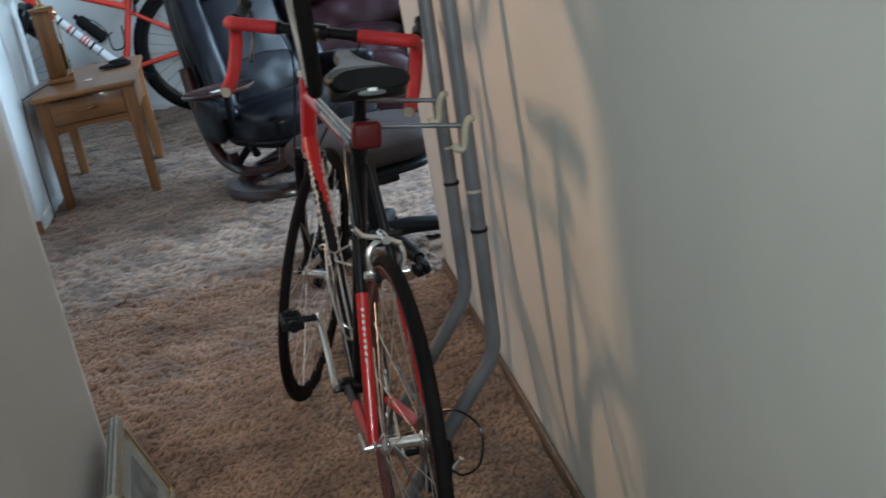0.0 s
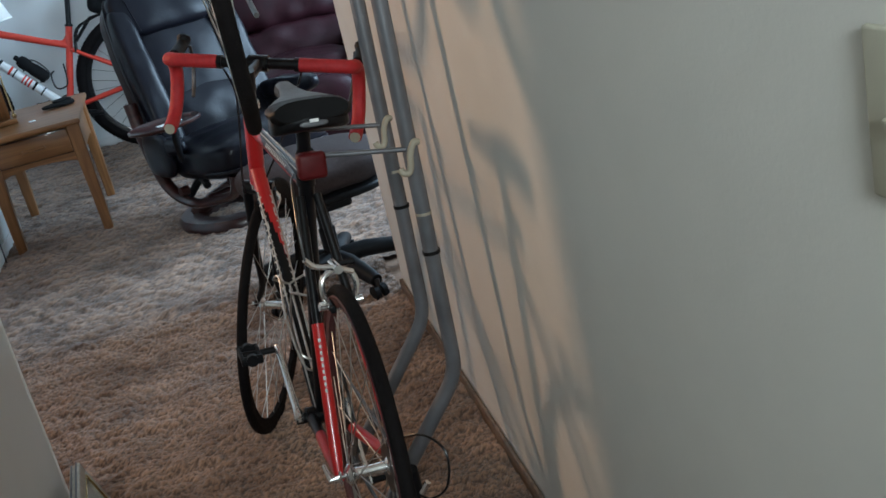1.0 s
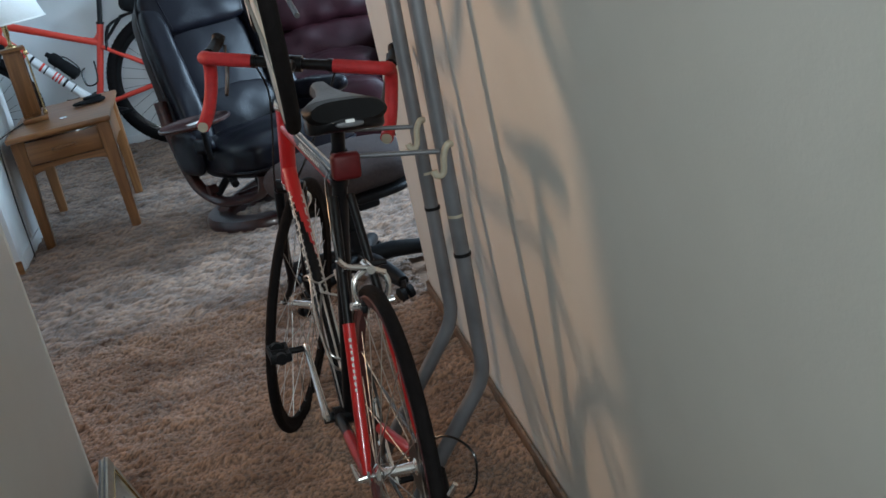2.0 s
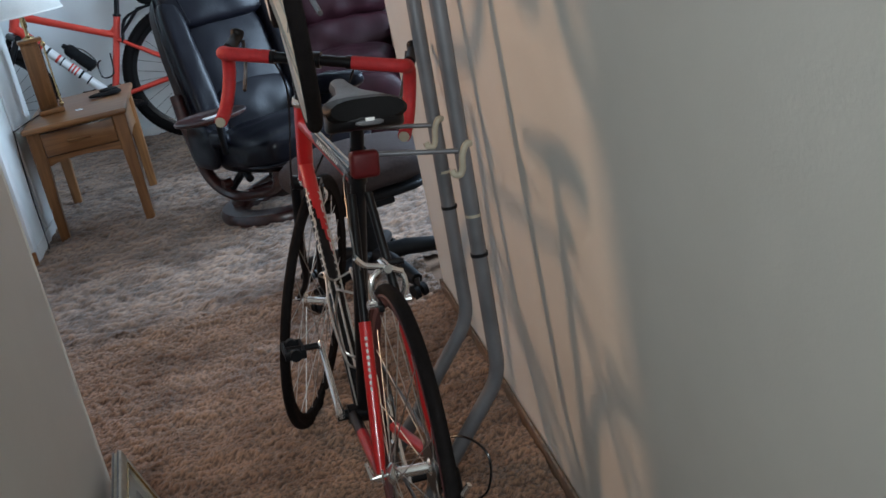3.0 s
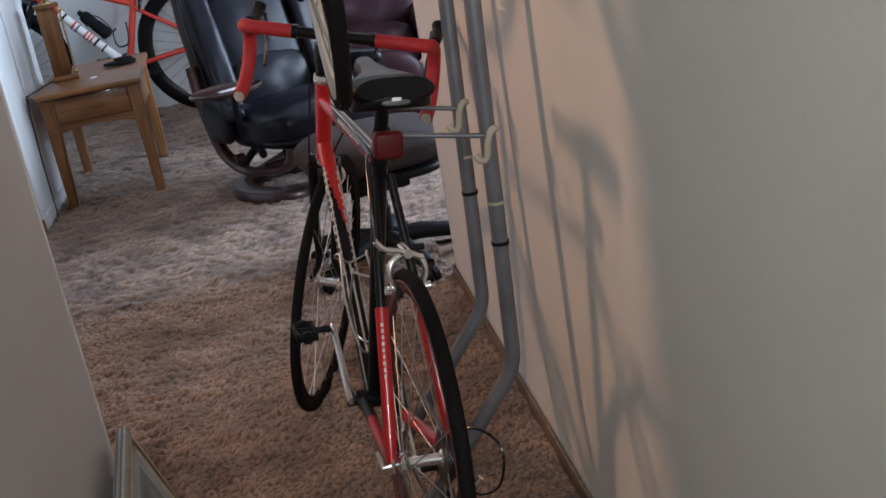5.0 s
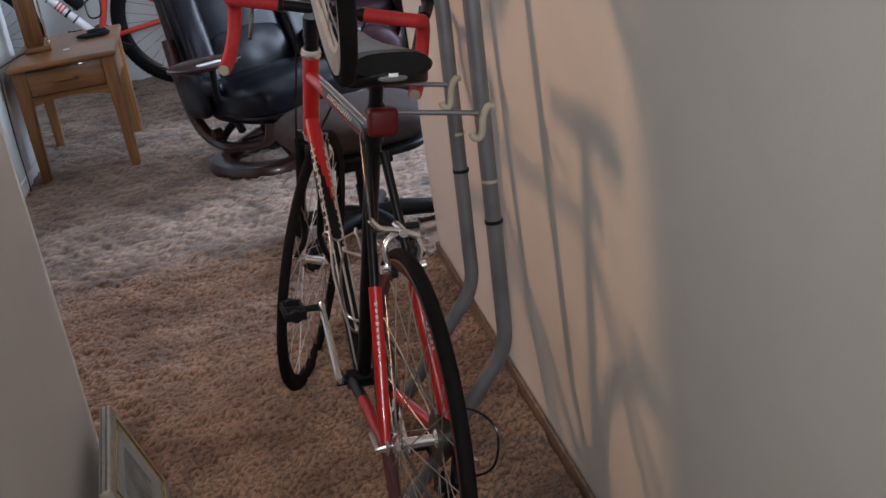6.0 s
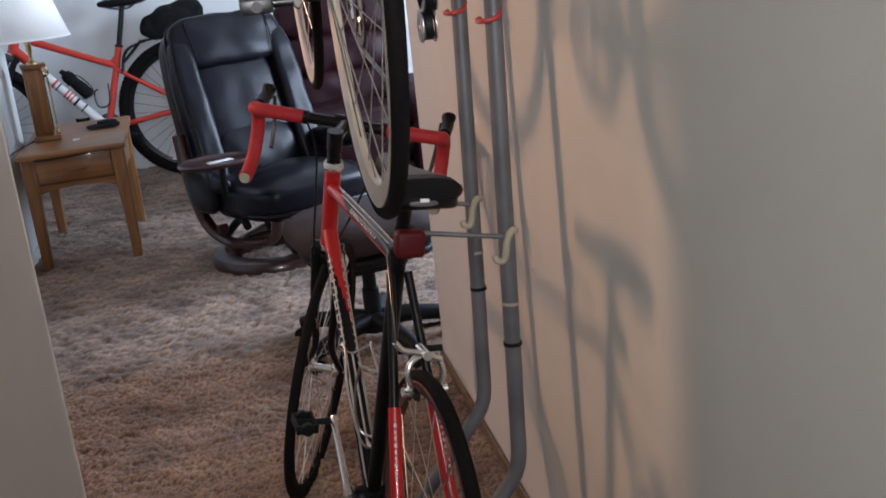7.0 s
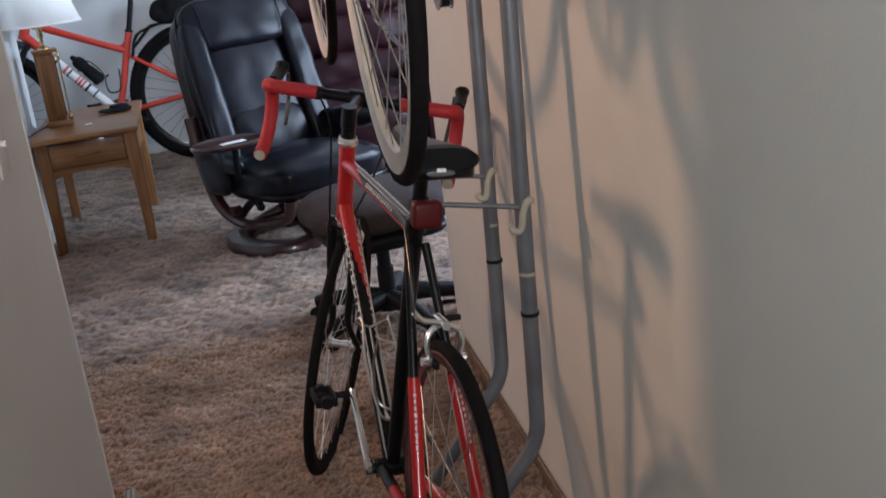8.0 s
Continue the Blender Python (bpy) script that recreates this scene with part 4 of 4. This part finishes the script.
    p("empty_cage", tube(smooth_path([sq + Vector((0.020, 0.0, 0.07)), sq + Vector((0.030, 0.02, -0.05)), sq + Vector((0.095, 0.025, -0.06)), sq + Vector((0.105, 0.02, 0.02)), sq + Vector((0.085, 0, 0.04))], 4), 0.005, 8), M_BLACK)
    # rear rack with a bag
    rk = p("luggage_rack", tube([(0.345, 0.04, 0.715), (0.22, 0.05, 0.835), (-0.20, 0.05, 0.865), (-0.20, -0.05, 0.865), (0.22, -0.05, 0.835), (0.345, -0.04, 0.715)], 0.007, 8), M_BLACK)
    for s in (1, -1):
        p("rack_leg", tube([(-0.05, s * 0.05, 0.850), (0.0, s * 0.085, R + 0.03)], 0.006, 8), M_BLACK, "", rk)
        p("mudguard_stay", tube(smooth_path([(0.355, s * 0.03, 0.66), (0.31, s * 0.05, 0.79), (0.18, s * 0.05, 0.838)], 4), 0.006, 8), M_BLACK, "", rk)
    bag = soft((0.010, 0, 0.925), (0.35, 0.20, 0.15), 3.0, 14, wrinkle=0.055, seed=3)
    for v in bag.verts:
        v.co.z += 0.10 * (0.2 - v.co.x) * (1.1 if v.co.z > 0.925 else 0.3)
    bg = p("rack_bag", bag, M_BAG, "lumpy black cloth rack bag")
    p("strap", tube(smooth_path([(0.03, -0.105, 0.89), (0.02, -0.09, 0.995), (0.01, 0.0, 1.020), (0.02, 0.09, 0.995), (0.03, 0.105, 0.89)], 4), 0.009, 6, flat=0.4), M_PLASTIC, "", bg)
    p("kickstand", tube([(0.10, 0.05, 0.38), (0.02, 0.16, 0.008)], 0.009, 8), M_BLACK)


mountain_bike()


# ---- leather recliner with a side tray ----
def recliner():
    m = Matrix.Translation((0.190, 4.64, 0)) @ Matrix.Rotation(radians(26), 4, "Z")
    r = thing("recliner", m, "blue-black leather recliner with mahogany base and round side tray", "armchair")

    def p(n, bm, mt, label="", parent=None):
        return part(n, bm, mt, parent or r, label)
    p("base_ring", turned([(0.180, 0.0), (0.295, 0.0), (0.308, 0.012), (0.308, 0.042), (0.295, 0.058), (0.215, 0.062), (0.190, 0.052), (0.180, 0.030)], 48, None, True), M_MAHOG, "round mahogany base ring")
    for a in (30, 150, 270):
        q = radians(a)
        p("strut", tube(smooth_path([(0.23 * math.cos(q), 0.23 * math.sin(q), 0.050), (0.14 * math.cos(q), 0.14 * math.sin(q), 0.10), (0.03 * math.cos(q), 0.03 * math.sin(q), 0.145)], 4), 0.034, 10, flat=0.7), M_MAHOG)
    p("pivot", tube([(0, 0, 0.11), (0, 0, 0.24)], 0.040, 16), M_PLASTIC)
    for s in (-1, 1):
        p("side_rail", tube(smooth_path([(s * 0.300, 0.22, 0.62), (s * 0.310, 0.16, 0.44), (s * 0.300, 0.08, 0.24), (s * 0.270, -0.06, 0.160), (s * 0.245, -0.24, 0.175), (s * 0.215, -0.40, 0.215), (s * 0.205, -0.43, 0.295)], 6), 0.030, 10, flat=0.72), M_MAHOG, "curved mahogany side rail")
        p("bracket", tube(smooth_path([(s * 0.26, -0.05, 0.19), (s * 0.24, -0.12, 0.25), (s * 0.25, -0.20, 0.28), (s * 0.27, -0.28, 0.26)], 4), 0.018, 8), M_PLASTIC)
    p("knob", tube([(-0.285, -0.10, 0.23), (-0.325, -0.10, 0.23)], 0.022, 14), M_MAHOG)
    p("cross_rail", tube([(-0.25, -0.22, 0.185), (0.25, -0.22, 0.185)], 0.020, 10), M_MAHOG)
    seat = p("seat", soft((0, -0.23, 0.345), (0.60, 0.66, 0.17), 4.0, 16, Matrix.Rotation(radians(-4), 4, "X"), 0.03, 0.012), M_NAVY)
    p("piping", tube([((0.290 * math.copysign(abs(math.cos(a)) ** 0.5, math.cos(a))), -0.23 + 0.322 * math.copysign(abs(math.sin(a)) ** 0.5, math.sin(a)), 0.320 - 0.016 * math.sin(a)) for a in (2 * math.pi * i / 40 for i in range(40))], 0.007, 6, True), M_NAVY, "", seat)
    for s in (-1, 1):
        arm = p("armrest", soft((s * (0.325 + 0.02 * s), -0.12 - 0.04 * s, 0.465 + 0.045 * s), (0.090 + 0.015 * s, 0.44 + 0.06 * s, 0.090 + 0.01 * s), 3.0, 14, Matrix.Rotation(radians(-6), 4, "X"), 0.0, 0.010, s), M_NAVY)
        p("side_panel", soft((s * 0.325, 0.00, 0.395), (0.045, 0.26, 0.20), 3.6, 10, None, 0.0, 0.006, s), M_NAVY, "", arm)
    # back: a boxy tapered shell with flat side pads, a head pad and a sunken middle
    B = Matrix.Translation((0.055, 0.10, 0.36)) @ Matrix.Rotation(radians(-19), 4, "X")

    def taper(bm, k=0.12):
        for v in bm.verts:
            v.co.x *= 1 - k * max(0, v.co.z) / 0.78
        bm.transform(B)
        return bm
    back = p("backrest", taper(soft((0, 0.085, 0.40), (0.68, 0.15, 0.82), 4.6, 18, None, 0, 0.004)), M_BROWN, "brown-black leather back shell")
    p("head_pad", taper(soft((0, 0.000, 0.680), (0.640, 0.125, 0.250), 3.8, 20, None, 0.0, 0.006, 5)), M_NAVY, "padded leather head pad", back)
    for s in (-1, 1):
        p("side_pad", taper(soft((s * 0.258, -0.002, 0.345), (0.136, 0.128, 0.74), 4.2, 20, Matrix.Rotation(radians(s * 2), 4, "Y"), 0, 0.007, s * 2.3)), M_NAVY, "", back)
        p("piping", taper(tube(smooth_path([(s * 0.334, 0.012, 0.0), (s * 0.338, 0.008, 0.40), (s * 0.332, 0.010, 0.66), (s * 0.300, 0.012, 0.762), (s * 0.22, 0.012, 0.795), (0, 0.012, 0.804)], 6), 0.007, 6)), M_NAVY, "", back)
        p("seam", taper(tube(smooth_path([(s * 0.205, -0.060, 0.57), (s * 0.225, -0.066, 0.66), (s * 0.235, -0.058, 0.77)], 5), 0.003, 6)), M_NAVY, "", back)
    p("lumbar_pad", taper(soft((0, 0.012, 0.12), (0.42, 0.115, 0.30), 3.4, 14, None, 0.0, 0.010, 7)), M_NAVY, "", back)
    p("middle_pad", taper(soft((0, 0.026, 0.36), (0.44, 0.10, 0.50), 5, 16, None, 0.0, 0.004, 8)), M_NAVY, "", back)
    # tray on its arm
    tr = p("tray", turned([(0, 0.0), (0.135, 0.0), (0.152, 0.006), (0.155, 0.016), (0.148, 0.020), (0.138, 0.014), (0.0, 0.012)], 44, Matrix.Translation((-0.425, -0.40, 0.580)) @ Matrix.Diagonal((1, 0.82, 1, 1))), M_MAHOG, "polished mahogany side tray")
    p("tray_post", tube(smooth_path([(-0.365, -0.34, 0.585), (-0.365, -0.32, 0.50), (-0.34, -0.26, 0.40)], 4), 0.014, 10), M_PLASTIC, "", tr)
    p("ticket", one_box((-0.415, -0.425, 0.595), (0.105, 0.040, 0.002), 0.0006, None), M_WHITE, "small white paper ticket", tr)


recliner()


def maroon_recliner():
    m = Matrix.Translation((0.73, 5.86, 0)) @ Matrix.Rotation(radians(-6), 4, "Z")
    r = thing("recliner", m, "overstuffed maroon leather recliner with rolled back pads", "armchair")
    part("base", one_box((0, 0.0, 0.10), (0.74, 0.74, 0.18), 0.02), M_MAROON, r)
    part("seat", soft((0, -0.12, 0.38), (0.60, 0.66, 0.24), 3.6, 14, None, 0.03, 0.02, 1), M_MAROON, r)
    part("footrest", soft((0, -0.44, 0.24), (0.58, 0.12, 0.36), 3.6, 12, None, 0, 0.015, 2), M_MAROON, r)
    for s in (-1, 1):
        part("armrest", soft((s * 0.385, -0.08, 0.50), (0.20, 0.78, 0.22), 3.0, 14, None, 0.0, 0.015, s * 3), M_MAROON, r)
        part("side_panel", soft((s * 0.39, -0.04, 0.26), (0.14, 0.74, 0.44), 5, 10, None, 0.0, 0.006, s), M_MAROON, r)
    B = Matrix.Translation((0, 0.24, 0.42)) @ Matrix.Rotation(radians(-15), 4, "X")
    back = part("backrest", soft((0, 0.10, 0.34), (0.78, 0.16, 0.78), 4, 14, B, 0, 0.01), M_MAROON, r)
    for i, (z, h) in enumerate(((0.12, 0.25), (0.345, 0.25), (0.58, 0.28))):
        part("back_pad", soft((0, 0.0, z), (0.74, 0.22, h), 3.0, 16, B, 0, 0.022, i * 3.1), M_MAROON, back)


maroon_recliner()


def swivel_stool():
    m = Matrix.Translation((0.46, 3.322, 0)) @ Matrix.Rotation(radians(10), 4, "Z")
    s = thing("office_stool", m, "brown padded swivel seat on a black five-star caster base", "office chair")
    part("seat", soft((0.027, 0.095, 0.415), (0.54, 0.50, 0.13), 2.9, 16, None, 0.012, 0.008), M_TAUPE, s, "worn brown cloth seat pad")
    part("seat_pan", soft((0.015, 0.06, 0.345), (0.44, 0.42, 0.045), 4, 10), M_PLASTIC, s)
    part("mechanism", one_box((0, 0, 0.310), (0.20, 0.16, 0.045), 0.012), M_PLASTIC, s)
    part("lever", tube(smooth_path([(0.09, 0.05, 0.305), (0.18, 0.06, 0.30), (0.25, 0.06, 0.315)], 4), 0.006, 8), M_PLASTIC, s)
    part("column", turned([(0, 0.07), (0.030, 0.07), (0.030, 0.215), (0.024, 0.22), (0.024, 0.30), (0, 0.30)], 20), M_PLASTIC, s)
    part("hub", turned([(0, 0.062), (0.055, 0.062), (0.058, 0.075), (0.052, 0.115), (0.034, 0.125), (0, 0.125)], 24), M_PLASTIC, s)
    for i in range(5):
        a = radians(-80 + 72 * i)
        d = Vector((math.cos(a), math.sin(a), 0))
        leg = part("leg", tube([d * 0.03 + Vector((0, 0, 0.098)), d * 0.12 + Vector((0, 0, 0.100)), d * 0.26 + Vector((0, 0, 0.078)), d * 0.295 + Vector((0, 0, 0.070))], [0.034, 0.032, 0.027, 0.022], 12), M_PLASTIC, s)
        n = d.cross(Vector((0, 0, 1)))
        c = d * 0.295 + Vector((0, 0, 0.027))
        for k in (-1, 1):
            part("caster", tube([c + n * k * 0.006, c + n * k * 0.024], 0.027, 18), M_PLASTIC, leg)
        part("stem", tube([c + Vector((0, 0, 0.01)), c + Vector((0, 0, 0.050))], 0.010, 10), M_STEEL, leg)


swivel_stool()

# ---- carpet pile: a lumpy sheet of tufts ----
def carpet_pile():
    rng = np.random.default_rng(4)

    def lump(x, y):
        out = np.zeros_like(x)
        for k, a, s in ((45, 0.0062, 11), (85, 0.0052, 12), (200, 0.0042, 13), (400, 0.0030, 15), (16, 0.0030, 14), (28, 0.0044, 16)):
            g = np.random.default_rng(s)
            v = np.zeros_like(x)
            for i in range(9):
                q, f, ph = g.uniform(0, 6.28), k * g.uniform(0.6, 1.5), g.uniform(0, 6.28)
                v += np.sin((0.75 * x * np.cos(q) + y * np.sin(q)) * f + ph + 1.3 * np.sin(x * f * 0.63 + ph * 2) + 1.3 * np.cos(y * f * 0.71 + ph))
            out += a * np.tanh(v / 3.6)
        return 0.0175 + out + rng.normal(0, 0.0011, len(x))
    vs, fs, base = [], [], 0
    for x0, x1, y0, y1, step in ((-0.345, 0.632, 0.9, 2.1, 0.0036), (-1.2, 0.632, 2.1, 3.4, 0.0045), (-2.3, 2.65, 3.4, 7.33, 0.010)):
        xs, ys = np.arange(x0, x1 + step, step), np.arange(y0, y1 + step, step)
        x, y = np.meshgrid(xs, ys)
        x, y = x.ravel(), y.ravel()
        vs.append(np.stack([x, y, lump(x, y)], 1))
        w, h = len(xs), len(ys)
        i = (np.arange(h - 1)[:, None] * w + np.arange(w - 1)[None, :]).ravel() + base
        fs.append(np.stack([i, i + 1, i + w + 1, i + w], 1))
        base += w * h
    vs, fs = np.concatenate(vs), np.concatenate(fs)
    me = bpy.data.meshes.new("carpet_pile")
    me.from_pydata(vs.tolist(), [], fs.tolist())
    me.polygons.foreach_set("use_smooth", np.ones(len(fs), dtype=bool))
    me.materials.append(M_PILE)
    ob = new("carpet_pile", me)
    tagged(ob, "brown mottled shag pile of the carpet", "carpet", kind="stuff")


def pile_material():
    m = mat("carpet_pile", (0.300, 0.184, 0.118), 0.9, vary=0.25, scale=18, stain_scale=4.5, second=(0.140, 0.078, 0.046), bump=1.0, bump_scale=260)
    n, k = m.node_tree.nodes, m.node_tree.links
    b = n["Principled BSDF"]
    # shade between tufts put into the colour: hollows darker, raised tips lighter
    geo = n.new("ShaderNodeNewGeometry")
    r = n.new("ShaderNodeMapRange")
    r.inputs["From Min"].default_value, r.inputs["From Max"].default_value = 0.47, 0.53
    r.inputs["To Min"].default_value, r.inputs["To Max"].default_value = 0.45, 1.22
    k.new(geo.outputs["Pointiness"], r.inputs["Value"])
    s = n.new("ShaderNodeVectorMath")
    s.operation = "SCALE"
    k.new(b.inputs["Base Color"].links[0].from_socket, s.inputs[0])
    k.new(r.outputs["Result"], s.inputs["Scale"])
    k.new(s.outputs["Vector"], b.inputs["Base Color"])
    b.inputs["Sheen Weight"].default_value = 0.25
    return m


M_PILE = pile_material()
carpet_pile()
